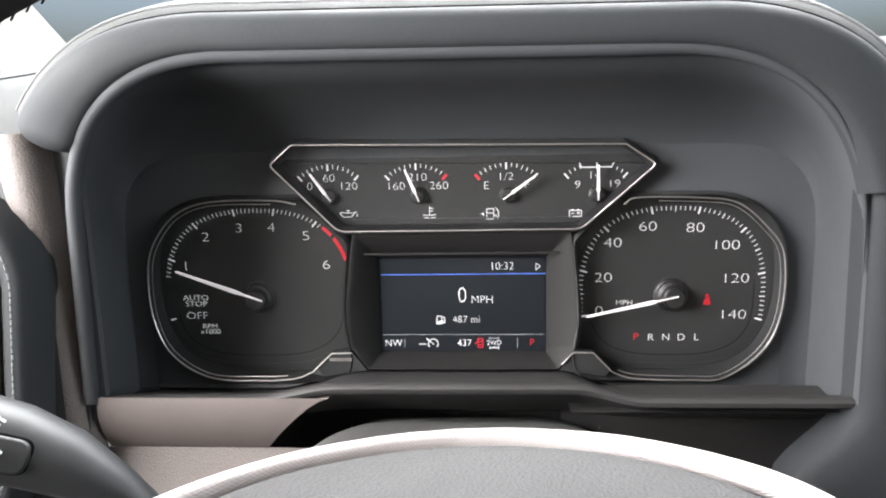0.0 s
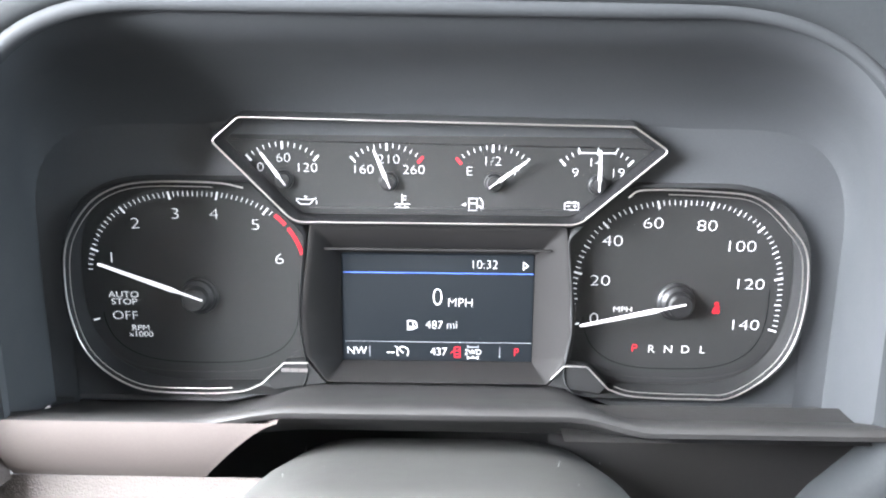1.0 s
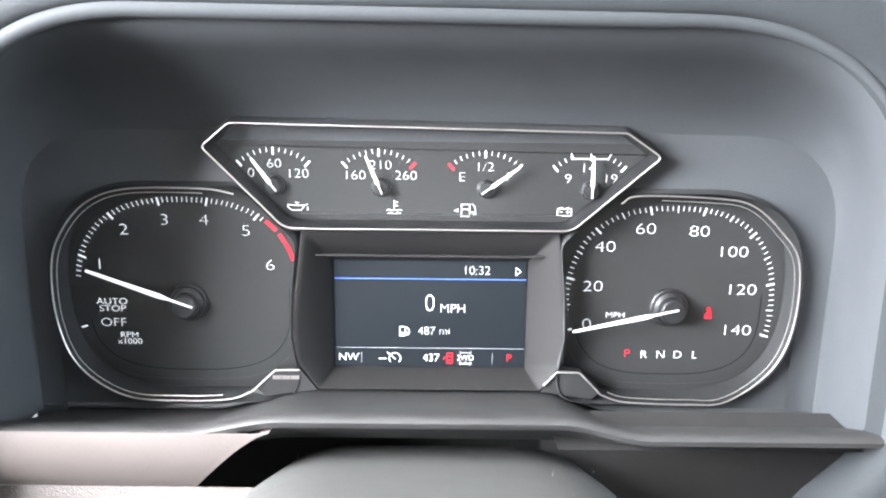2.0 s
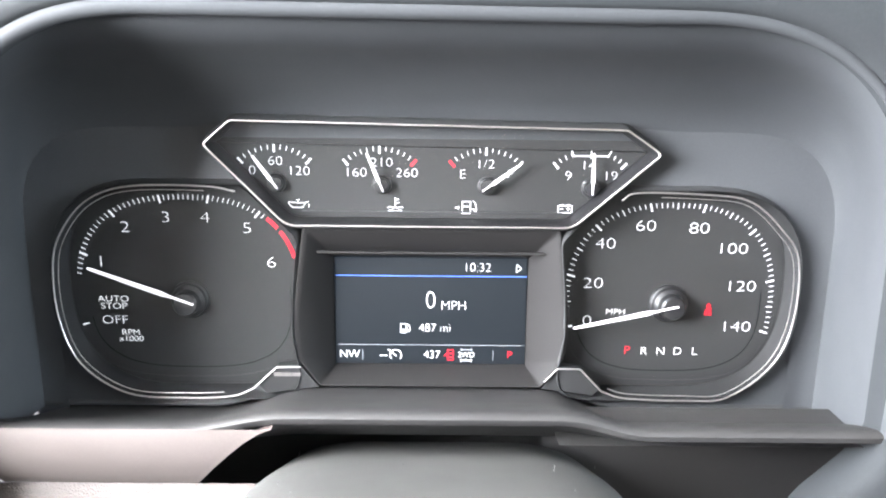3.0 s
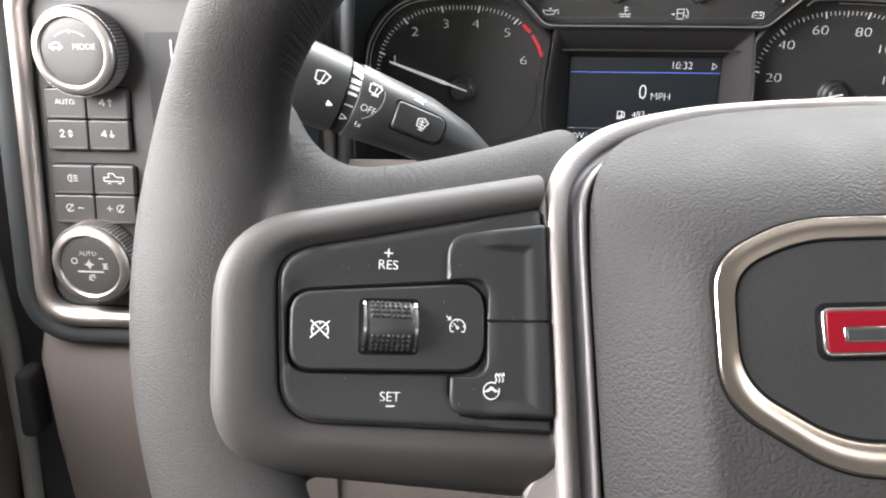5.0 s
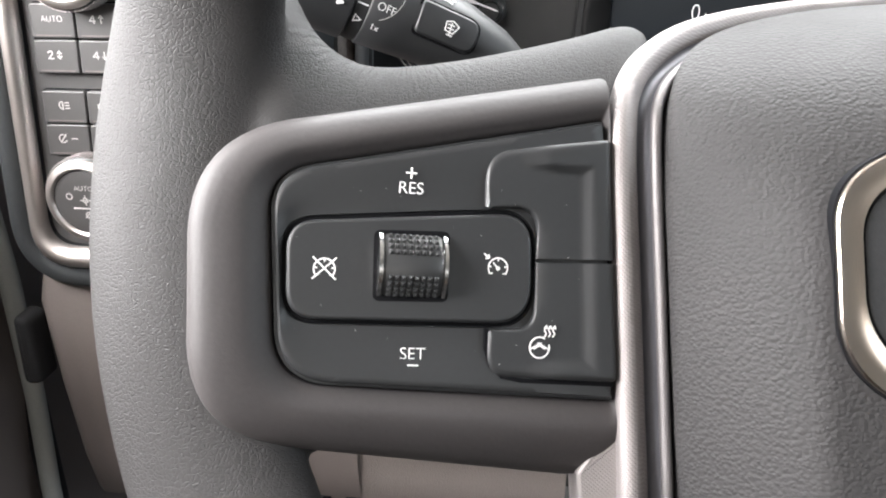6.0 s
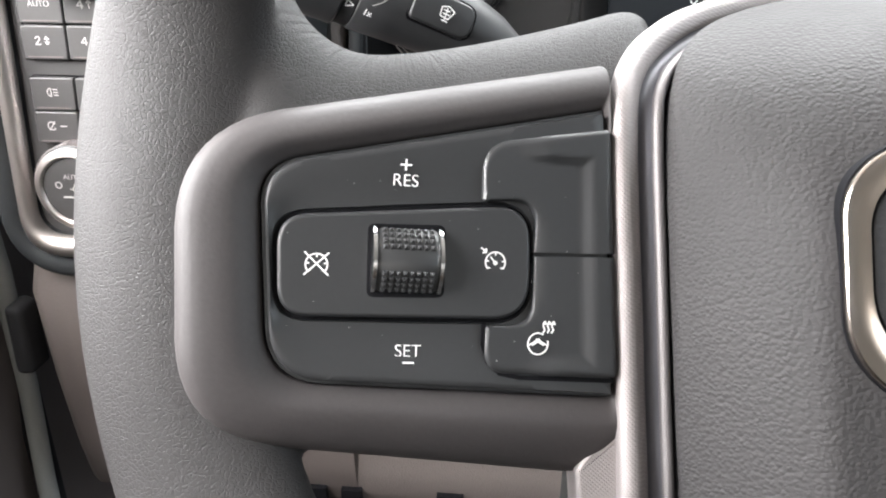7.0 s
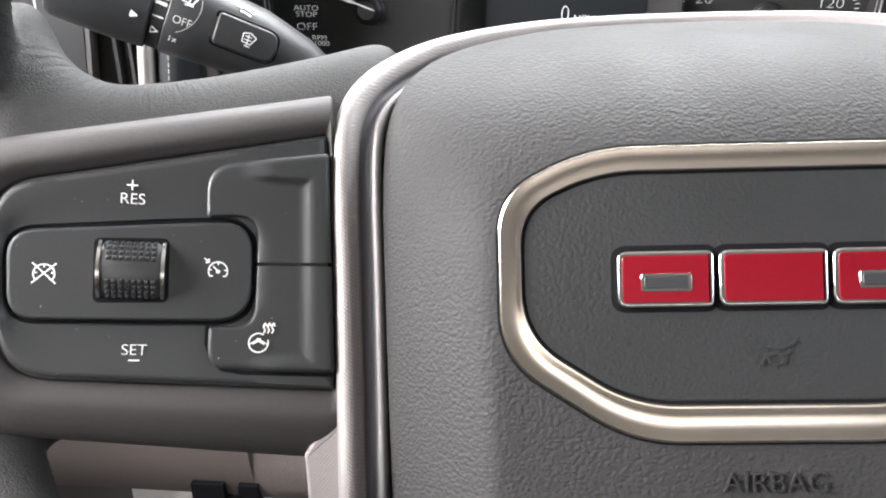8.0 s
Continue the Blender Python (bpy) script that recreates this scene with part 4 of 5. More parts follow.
def speed_symbol(cx, cy, crossed):
    lines = [arc(cx, cy - 0.3, 2.0, -35, 215, 16), [(cx + 1.6, cy - 1.4), (cx + 1.1, cy - 1.4)], [(cx - 1.6, cy - 1.4), (cx - 1.1, cy - 1.4)],
             [(cx, cy + 1.7), (cx, cy + 1.1)], [(cx + 1.9, cy), (cx + 1.4, cy - 0.1)], [(cx - 1.9, cy), (cx - 1.4, cy - 0.1)]]
    if crossed:
        lines += [[(cx - 2.2, cy - 2.2), (cx + 2.2, cy + 1.9)], [(cx + 2.2, cy - 2.2), (cx - 2.2, cy + 1.9)]]
    else:
        lines += [[(cx, cy - 0.4), (cx - 1.0, cy + 0.7)], arc(cx, cy - 0.4, 0.3, 0, 360, 8), [(cx - 2.9, cy + 2.4), (cx - 1.9, cy + 1.6)], [(cx - 2.0, cy + 2.3), (cx - 1.9, cy + 1.6), (cx - 2.6, cy + 1.5)]]
    return lines


part("cancel_symbol", strokes(speed_symbol(-16.4, -3.3, True), 0.3, 0.35, 0.06), PRINT, rocker)
part("cruise_symbol", strokes(speed_symbol(17.9, -1.5, False), 0.3, 0.35, 0.06), PRINT, rocker)
heat = [arc(27.2, -17.4, 2.1, 60, 375, 20), [(25.3, -17.7), (26.4, -17.1), (27.2, -16.6), (28.0, -17.1), (29.1, -17.7)]]
for k in range(3):
    x = 28.2 + 0.9 * k
    heat.append([(x, -15.2), (x + 0.35, -14.6), (x - 0.05, -13.9), (x + 0.35, -13.1)])
    heat.append([(x - 0.05, -13.5), (x + 0.35, -13.0), (x + 0.6, -13.6)])
heat_bm = strokes(heat, 0.3, 0.76, 0.07)
strokes([[(26.0, -17.5), (27.2, -16.8), (28.4, -17.5)], [(26.9, -16.7), (27.5, -16.7)]], 0.62, 0.76, 0.07, heat_bm)
part("heated_wheel_symbol", heat_bm, PRINT, pod)

# the hub stands turned a little to the left; trim bars run up at its sides and behind its top edge
TURN = pose(0, 0, 0, 0, 0, 3.3)
half = [(-86.4, -120, -34), (-86.6, -80, -25), (-86.6, -48, -19.5), (-86.7, -26, -19.3), (-86.9, 0, -19), (-87.0, 31, -19), (-84.6, 45, -23), (-76.4, 55.4, -32), (-63.6, 63.6, -42), (-42, 70.6, -53), (-18, 74.0, -60), (0, 74.8, -62)]
full = smooth_path(half, 6)
bar = [(-5.3, -10), (-5.3, -2.4), (-5.05, -1.1), (-4.5, -0.2), (-3.7, 0.35), (-2.6, 0.55), (-1.6, 0.4), (-0.7, -0.2), (0.0, -1.1), (0.6, -2.1), (1.0, -2.9), (1.0, -10)]
channel = [(0.95, -10), (0.95, -2.95), (1.45, -3.6), (2.1, -4.0), (2.8, -3.9), (3.4, -3.4), (3.8, -2.9), (3.8, -10)]
edging = [(3.75, -10), (3.75, -2.9), (4.3, -2.2), (4.9, -1.9), (5.6, -1.95), (6.1, -2.5), (6.35, -3.4), (6.35, -10)]
whole = full + [(-x, u, n) for x, u, n in reversed(full[:-1])]
path = []
for x, u, n in whole:
    k = min(1.0, max(0.0, (u - 30) / 40.0))
    path.append(((x, u, n + 3.6), (0, 0.75 * k, 1 - 0.35 * k)))
trim = part("silver_trim", sweep(path, bar), SILVER, wheel, "satin silver trim bar round the hub", angle=50)
trim.matrix_local = TURN
# same silver profile, its shade painted as a darker metal
part("dark_channel", sweep(path, channel), CHANNEL, trim, "silver channel beside the bar, its dark reflection put into the colour", angle=60)
part("edging", sweep(path, edging), EDGING, trim, "thin silver edging along the cover", angle=50)
for sign in (1, -1):
    tb = plate(rpoly([(sign * -100.2, -38.4, 0.5), (sign * -97.6, -34.4, 3), (sign * -95.4, -29.0, 2), (sign * -88.0, -29.0, 1), (sign * -88.0, -112, 2), (sign * -96.4, -110, 4)], 4), -44, -18.8, 1.0, 4)
    for v in tb.verts:
        v.co.z += 0.13 * (v.co.y + 36)
    part("lower_trim", tb, SILVER, wheel, "satin silver lower arm").matrix_local = TURN

# airbag cover
edge = [(-78.6, -118, -36), (-79.2, -80, -24), (-79.6, -40, -18.5), (-80.2, 0, -17.5), (-80.3, 26, -18), (-78.4, 41.0, -19.8), (-73.0, 52.4, -26.6), (-61.4, 61.4, -36.6), (-40.8, 68.8, -47.6), (-17.6, 72.4, -54.4), (0, 73.2, -56.6)]
el = smooth_path(edge, 5)
el = el + [(-x, u, n) for x, u, n in reversed(el[:-1])]
bottom = [(x, -118 - 6 * (1 - (x / 80) ** 2), -36) for x in (66, 44, 22, 0, -22, -44, -66)]
el = [(x, u, n) for x, u, n in el] + bottom
bm = bmesh.new()
loops = [[(x * 0.985, u * 0.985, n - 25) for x, u, n in el]]


def cover_fall(rho, u):
    """Share of the edge's depth: flat face with sloping shoulders at the sides, a long roll at the top."""
    up = soft_step(u / 50)
    side = 0.05 * rho ** 2 + 0.95 * max(0.0, (rho - 0.70) / 0.30) ** 1.3
    return (1 - up) * side + up * rho ** 3.1


for k in range(40, 0, -1):
    rho = (k / 40) ** 0.8
    loops.append([(x * rho, u * rho, 0.6 + (n - 0.6) * cover_fall(rho, u)) for x, u, n in el])
loft(bm, loops, cap0=False, cap1=True)
pad = part("airbag_cover", bm, PEBBLE, wheel, "black pebble-grained airbag cover", angle=80)
pad.matrix_local = TURN

def mirrored(corners):
    return corners + [(-x, y, r) for x, y, r in reversed(corners)]


ro = rpoly(mirrored([(-36.0, 28.8, 40), (-54.6, 19.6, 13), (-54.6, -14.4, 17), (-28.2, -31.6, 32)]), 10)
ri = rpoly(mirrored([(-34.0, 23.4, 36), (-49.8, 16.2, 11), (-49.7, -9.8, 16), (-27.8, -23.6, 30)]), 10)
# black plate edges the ring as a painted crease of shade
part("ring_gap_shade", plate(inset(ro, -0.42), -6.0, 0.62, 0.1, 1), BLACK, pad)
part("emblem_ring", band(ro, ri, [(0.0, -4.0), (0.0, 0.9), (0.03, 1.35), (0.09, 1.6), (0.16, 1.55), (0.35, 1.35), (0.55, 1.28), (0.75, 1.38), (0.87, 1.58), (0.93, 1.6), (0.975, 1.3), (1.0, 0.8), (1.0, -2.0)]), RINGMETAL, pad, "bright chrome ring round the emblem", angle=30)
centre = part("emblem_panel", plate(inset(ri, 0.35), -4.0, 0.75, 0.5, 3), SMOOTHPAD, pad, "finely grained centre panel")
for x0, x1, slot in ((-30.8, -11.6, (-26.2, -15.0)), (-10.6, 10.8, None), (11.8, 31.0, (16.6, 31.0))):
    blk = rpoly([(x0, -4.1, 2), (x1, -4.1, 1.2), (x1, 7.3, 1.2), (x0, 7.3, 2)], 5)
    part("emblem_backing", plate(inset(blk, -1.1), 0.5, 0.9, 0.1, 1), BLACK, centre)
    eb = part("emblem_block", plate(blk, 0.6, 2.3, 0.5, 3), CHROME, centre, "plain chrome-edged emblem block")
    part("enamel", plate(inset(blk, 0.95), 2.2, 2.55, 0.2, 2), RED, eb, "red enamel inlay")
    if slot:
        part("slot", plate(rpoly([(slot[0], -0.9, 0.6), (slot[1] - 1.2, -0.9, 0.6), (slot[1] - 1.2, 2.7, 0.6), (slot[0], 2.7, 0.6)], 3), 2.4, 2.75, 0.1, 1), CHROME, eb)
        part("slot_fill", plate(rpoly([(slot[0] + 0.6, -0.3, 0.4), (slot[1] - 1.8, -0.3, 0.4), (slot[1] - 1.8, 2.1, 0.4), (slot[0] + 0.6, 2.1, 0.4)], 3), 2.6, 2.85, 0.1, 1), SWITCH, eb)
part("horn_symbol", strokes([[(-4.2, -10.6), (-3.2, -11.9), (-1.6, -12.6), (1.6, -12.6), (3.6, -12.0), (4.6, -11.2)], [(-1.9, -15.2), (-1.2, -14.0), (0.4, -13.8), (2.4, -13.9), (3.4, -13.2)], [(-2.8, -16.2), (-1.8, -15.2)], arc(0.8, -14.4, 1.7, 190, 350, 10)], 0.55, 0.7, 0.45), SMOOTHPAD, centre)
part("caption", words("AIRBAG", 4.2, 0.45, 1.05, 0.7, x=-0.2, y=-39.6), SMOOTHPAD, pad, "word moulded in the black cover")

# a few specks of dust lying on the switches and the cover
rng = random.Random(5)


def specks(n, x0, x1, y0, y1, z, size):
    bm = bmesh.new()
    for k in range(n):
        x, y, r, t = rng.uniform(x0, x1), rng.uniform(y0, y1), size * rng.uniform(0.5, 1.2), rng.uniform(0, 6)
        h = z(x, y)
        loft(bm, [[(x + q * r * math.cos(t + i * 1.05) * (1.6 if i % 2 else 0.8), y + q * r * math.sin(t + i * 1.05), h + dz) for i in range(6)] for q, dz in ((1.0, -0.02), (0.9, 0.08))], cap1=True)
    return bm


def on_pod(x, y):
    return 0.38 if -22 < x < 25 and -12.5 < y < 6 else -0.5 if x < 13 else 0.6


tagged(part("dust_specks", specks(26, -22, 36, -23, 14, on_pod, 0.08), PRINT_DIM, pod, "pale specks of dust"), kind="stuff")
# ---- dashboard ----
dash = thing("dashboard", pose(0, 0, 1.5), "dark grey soft dashboard with a stitched hood over the dials", "dashboard")


def arch(corners, n=96, low=None):
    """Open rounded outline (x, z), resampled evenly."""
    p = [Vector(q) for q in rpoly(corners, 16, closed=False)]
    if low is not None:
        for end, level in ((0, low[0]), (-1, low[1])):
            q = p if end == 0 else p[::-1]
            while q[1].y < level:
                q = q[1:]
            q = [q[0].lerp(q[1], max(0.0, (level - q[0].y) / (q[1].y - q[0].y)))] + q[1:]
            p = q if end == 0 else q[::-1]
    acc = [0.0]
    for a, b in zip(p, p[1:]):
        acc.append(acc[-1] + (b - a).length)
    out = []
    for k in range(n):
        s = acc[-1] * k / (n - 1)
        i = max(j for j in range(len(p)) if acc[j] <= s + 1e-9)
        i = min(i, len(p) - 2)
        t = (s - acc[i]) / max(1e-9, acc[i + 1] - acc[i])
        out.append(p[i].lerp(p[i + 1], t))
    return out


def arch3(corners, y_of):
    return [(p.x, y_of(p.y), p.y) for p in arch(corners)]


# padded visor with its seam
LIP = [(-180, -52, 0), (-164, 131.5, 72), (179, 128, 84), (192, -52, 0)]
SEAM = [(-217, -52, 0), (-192.5, 148.5, 98), (203, 145, 98), (226, -52, 0)]

# lining of the hood, from the lip back to the dials
bm = bmesh.new()
loft(bm, [
    arch3(LIP, lambda z: -62 - 14 * min(1, max(0, (z + 50) / 150))),
    arch3([(-181, -52, 0), (-166, 124.5, 68), (180, 121, 78), (192, -52, 0)], lambda z: -54 - 16 * min(1, max(0, (z + 50) / 150))),
    arch3([(-184, -53, 0), (-173, 117.5, 60), (184, 115, 70), (193, -53, 0)], lambda z: -44),
    arch3([(-186, -54, 0), (-180, 110, 54), (190, 108, 62), (195, -54, 0)], lambda z: -24),
    arch3([(-188, -55, 0), (-184, 101, 48), (194, 100, 56), (197, -55, 0)], lambda z: -8),
    arch3([(-188, -55, 0), (-186, 90, 44), (196, 90, 50), (197, -55, 0)], lambda z: 3),
    arch3([(-188, -56, 0), (-187, 77, 40), (196, 77, 44), (197, -56, 0)], lambda z: 9),
    arch3([(-186, -56, 0), (-185, 60, 34), (194, 60, 36), (195, -56, 0)], lambda z: 12)], closed=False)
part("hood_lining", bm, HOOD, dash, "smooth dark inside of the hood", angle=60)

lip, seam = arch(LIP, low=(95, 66)), arch(SEAM, low=(105, 72))


def visor_row(s, y, grow=0.0, rise=0.0, tip=False):
    row = [(a.x + (b.x - a.x) * s + grow * (b.x - a.x) / 24, y, a.y + (b.y - a.y) * s + grow * (b.y - a.y) / 24 + rise) for a, b in zip(lip, seam)]
    if tip:
        a, b = lip[0], seam[0]
        mid, down = (a + b) / 2, Vector((-(b - a).y, (b - a).x)).normalized()
        if down.y > 0:
            down = -down
        head = []
        for k in range(7, 0, -1):
            c, q = math.cos(radians(12.6 * k)), math.sin(radians(12.6 * k))
            p = mid + (a + (b - a) * s - mid) * c + down * (9.5 * q)
            head.append((p.x, -66 + (y + 66) * (0.25 + 0.75 * c), p.y))
        row = head + row
    return row


bm = bmesh.new()
rows = [visor_row(s, y, tip=True) for s, y in ((-0.16, -72), (-0.05, -77.5), (0.0, -79.3), (0.08, -80.6), (0.22, -81.4), (0.45, -81.8), (0.68, -81.4), (0.84, -79.8), (0.94, -76.8), (1.0, -71.5))]
loft(bm, rows, closed=False)
visor = part("visor", bm, DASH, dash, "padded dark grey visor of the hood", angle=70)
bm = bmesh.new()
loft(bm, [visor_row(1.0, -71.5, -0.6), visor_row(1.0, -69.5, 2.2, 0.9), visor_row(1.0, -63, 5.8, 2.0), visor_row(1.0, -45, 10.5, 3.0), visor_row(1.0, 0, 15.0, 4.0), visor_row(1.0, 90, 17.0, 1), visor_row(1.0, 260, 16.0, -22)], closed=False)
part("visor_top", bm, DASH_TOP, dash, "grained upper skin of the hood", angle=70)
roll = arch([(-178.5, -52, 0), (-162.5, 130.0, 74), (177.5, 126.8, 85), (190.5, -52, 0)], low=(-34, 30))
part("lip_bead", tube([(p.x, -61.0 - 15 * min(1, max(0, (p.y + 50) / 150)), p.y) for p in roll], [3.6 if k < 66 else 0.4 + 3.2 * (95 - k) / 29 for k in range(96)], 14), LIP_SATIN, visor, "rounded soft lip of the visor")
part("seam_groove", tube(visor_row(1.0, -71.2, 0.1), 0.7, 6), BLACK, visor, "dark seam along the visor")
st = bmesh.new()
pts = [Vector(p) for p in visor_row(1.0, -66.0, 4.6, 1.7)]
fine = []
for a, b in zip(pts, pts[1:]):
    for k in range(4):
        fine.append(a.lerp(b, k / 4))
for i in range(0, len(fine) - 1):
    tube([tuple(fine[i].lerp(fine[i + 1], 0.1)), tuple(fine[i].lerp(fine[i + 1], 0.72))], 0.55, 5, st)
tagged(part("visor_stitching", st, THREAD, visor, "grey stitches beside the seam"), kind="stuff")

# ledge under the dials
bm = bmesh.new()
rows = []
for k in range(97):
    x = -178 + 375 * k / 96
    c = soft_step((x + 100) / 48) * soft_step((96 - x) / 36)
    rows.append([(x, y, z + c * up) for y, z, up in ((22, -58, 12), (4, -55.5, 12), (-26, -45.5, 9), (-50, -35.0, 7), (-57, -33.1, 6.8), (-60.2, -33.2, 6.8), (-61.4, -34.6, 6.8), (-60.8, -37.0, 6.6), (-56, -39, 6), (-20, -60, 4))])
loft(bm, rows, closed=False)
part("ledge", bm, LEDGE, dash, "narrow black ledge with a rounded front lip", angle=50)


# satin strips and grained panels either side of the column
def strip(sign, x_out, x_in):
    bm, rows = bmesh.new(), []
    for k in range(25):
        s = k / 24
        z = -31.8 - 33.2 * s
        xo = -174 - 4 * s if sign < 0 else x_out
        xi = x_in - sign * 4 + sign * 36 * s ** 0.7
        rows.append([(xo + (xi - xo) * j / 8 if j < 8 else xi, -63.5 + 15.5 * s * s + (22 if j == 9 else 0), z) for j in range(10)])
    loft(bm, rows, closed=False)
    part("satin_strip", bm, STRIP, dash, "smooth satin grey trim strip")
    bm, rows = bmesh.new(), []
    for y, z in ((-47.2, -65.6), (-60, -110), (-70, -160), (-76, -215), (-76, -262), (-74.5, -276), (-75.1, -278), (-73, -300), (-70, -312), (-62, -319), (-20, -321)):
        w = 6 * min(1.0, (-65.6 - z) / 190)
        rows.append([(x_out + sign * w + (x_in - sign * 6 - x_out - sign * w) * j / 8 if j < 8 else x_in - sign * 6, y + (30 if j == 9 else 0), z) for j in range(10)])
    loft(bm, rows, closed=False)
    part("knee_panel", bm, GRAIN, dash, "grained dark grey knee panel")


strip(-1, -192, -62)
bm = bmesh.new()
loft(bm, [[(x, y, z) for x in (60, 120, 190, 214)] for y, z in ((-54, -42.5), (-10, -46), (-6, -60), (-14, -120), (-40, -255))], closed=False)
part("knee_panel", bm, LEDGE, dash, "dark recessed knee panel", angle=50)
# black sheet put in for the shade under the ledge
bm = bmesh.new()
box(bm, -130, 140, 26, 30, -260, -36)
part("recess_shade", bm, BLACK, dash)

bm = bmesh.new()
box(bm, -192, -171, -60, -56, -45, 103)
part("visor_backing", bm, HOOD, dash)

# black blocks stand in for the shade of slots in the lower panels
for x0, x1 in ((-228, -206), (-196, -183), (-134, -117)):
    bm = bmesh.new()
    box(bm, x0, x1, -77.5, -66, -316, -297)
    part("panel_slot_shade", bm, BLACK, dash, "black block for the shade of a lower panel slot")

# grained trim on the door side of the dials
bm, rows = bmesh.new(), []
for k in range(24):
    z = -66 + 164 * k / 23
    b = -4.2 * (k / 23) ** 2
    sec = [(-178.5, -50), (-179.6, -60), (-183, -66), (-188, -68.5), (-195, -68), (-203, -62), (-208, -50), (-210, -20)]
    rows.append([(x + b, y - 6 * (k / 23), z) for x, y in sec])
loft(bm, rows, closed=False)
part("side_trim", bm, GRAIN, dash, "grained upright trim beside the dials", angle=60)
# dark side cover on the far side, swelling below the ledge into the knee bolster
bm, rows = bmesh.new(), []
for k in range(40):
    z = 112 - 300 * k / 39
    out = soft_step((-34 - z) / 46)
    lip_y = -62 - 14 * min(1, max(0, (z + 50) / 150))
    x0 = 192.2 - 0.072 * (z + 52) - 34 * out
    rows.append([(x0 - 0.5, lip_y + 16, z), (x0, lip_y, z), (x0 + 2, lip_y - 3.5, z), (x0 + 8, lip_y - 6.5, z), (x0 + 24, lip_y - 8, z), (252, lip_y - 6, z), (264, lip_y + 4, z)])
loft(bm, rows, closed=False)
part("side_cover", bm, DASH, dash, "smooth dark side cover and knee bolster", angle=60)

# dashboard end with the sloping top
PROF = [(40, -322), (-20, -322), (-62, -318), (-71, -310), (-77, -277), (-82, -220), (-84, -160), (-72, -138), (-70, 40), (-70, 74), (-69, 84), (-64.5, 92), (-58, 97), (-50, 102), (-30, 118.5), (-12, 125), (20, 130), (120, 138), (300, 140)]
# lower part takes a lighter plastic, colour making up for its weak light
for profile, name, mat, label in ((PROF[:8], "lower_cover", STRIP, "smooth grey lower cover of the dashboard end"), (PROF[7:], "dash_end", DASH_TOP, "rounded dark grey end of the dashboard")):
    bm, rows = bmesh.new(), []
    for x in (-378, -376, -372, -364, -350, -330, -310, -290, -270, -255, -244, -232, -220, -208, -196, -186):
        edge = 1 if x > -364 else 1 - ((-364 - x) / 14) ** 2 * 0.25
        dip = 0.0 if x < -262 else ((x + 262) / 76) ** 2 * 13
        rows.append([(x, y * edge, (z - (dip if 60 < z < 100 else 0)) * (edge if z > 0 else 1)) for y, z in profile])
    loft(bm, rows, closed=False)
    part(name, bm, mat, dash, label, angle=60)
bm = bmesh.new()
loft(bm, [[(x, y, z) for y, z in ((-20, -300), (60, 90), (60, 128), (160, 149), (420, 150))] for x in (-187, 0, 400, 1300)], closed=False)
part("dash_top", bm, DASH_TOP, dash, "broad dark dashboard top", angle=50)
bm = bmesh.new()
loft(bm, [[(x, y, z) for y, z in ((60, -330), (-30, -250), (-45, -66), (-60, 0), (-64, 95), (-30, 125), (60, 131))] for x in (213, 300, 1290)], closed=False)
part("dash_middle", bm, DASH, dash, "dark grey middle of the dashboard", angle=50)
seam_pts = [(-242, -65.5, 91), (-242, -58, 97.5), (-241, -48, 104), (-239, -30, 118.5), (-237, -12, 125.6), (-234, 20, 130.5)]
part("panel_joint", tube(seam_pts, 0.45, 6), BLACK, dash, "dark joint between dashboard panels")
part("panel_joint", tube([(x, -69.2 + 0.02 * abs(x + 300), 85 - (0 if x < -262 else ((x + 262) / 76) ** 2 * 13)) for x in range(-374, -196, 6)], 0.6, 6), BLACK, dash)

# side window demister outlet in the sloping top
vent = thing("demister_outlet", pose(-0.296, -0.0405, 1.6105, 42.5, 0, 0), "slatted demister outlet set in the dashboard top", "air vent")
# solid black plate painted as the shaded inside of the outlet
part("opening_shade", plate(rpoly([(-41, -10.5, 3), (31, -10.5, 3), (36.5, 10.5, 3), (-33, 10.5, 3)], 4), -3.0, 0.9, 0.2, 2), BLACK, vent)
part("surround", band(rpoly([(-43, -12, 4), (32, -12, 4), (38, 12, 4), (-34, 12, 4)], 4), rpoly([(-41, -10.5, 3), (31, -10.5, 3), (36.5, 10.5, 3), (-33, 10.5, 3)], 4), [(0, -2), (0, 0.6), (0.4, 1.6), (1, 1.2), (1, -1)]), DASH_TOP, vent)
slat0 = bmesh.new()
loft(slat0, [[(-6.5, -10.4, 0.2), (-4.0, -10.4, 2.2), (-2.6, -10.4, 0.2)], [(-2.2, 10.4, 0.2), (0.6, 10.4, 2.2), (1.8, 10.4, 0.2)]], cap0=True, cap1=True)
slat = part("slat", slat0, DASH_TOP, vent)
for k in range(4):
    copy_thing(slat, Matrix.Translation((0.014 * (k - 1), 0, 0)))
slat.location.x = -0.028

# ---- column ----
column = thing("steering_column", pose(0.008, -0.05, 1.46), "dark grey steering column shroud behind the wheel", "steering column")
bm, rows = bmesh.new(), []
for y, top, hw in ((40, -25, 88), (-10, -6, 90), (-50, 7, 89), (-66, 12, 87), (-76, 13.5, 84), (-83, 12, 78), (-87, 6, 66)):
    o = rpoly([(-hw, top, 48), (hw, top, 48), (hw * 0.9, top - 125, 30), (-hw * 0.9, top - 125, 30)], 10)
    rows.append([(x, y, z) for x, z in o])
loft(bm, rows, cap0=True, cap1=True)
part("shroud", bm, SHROUD, column, "smooth dark grey shroud", angle=60)
dusty = bmesh.new()
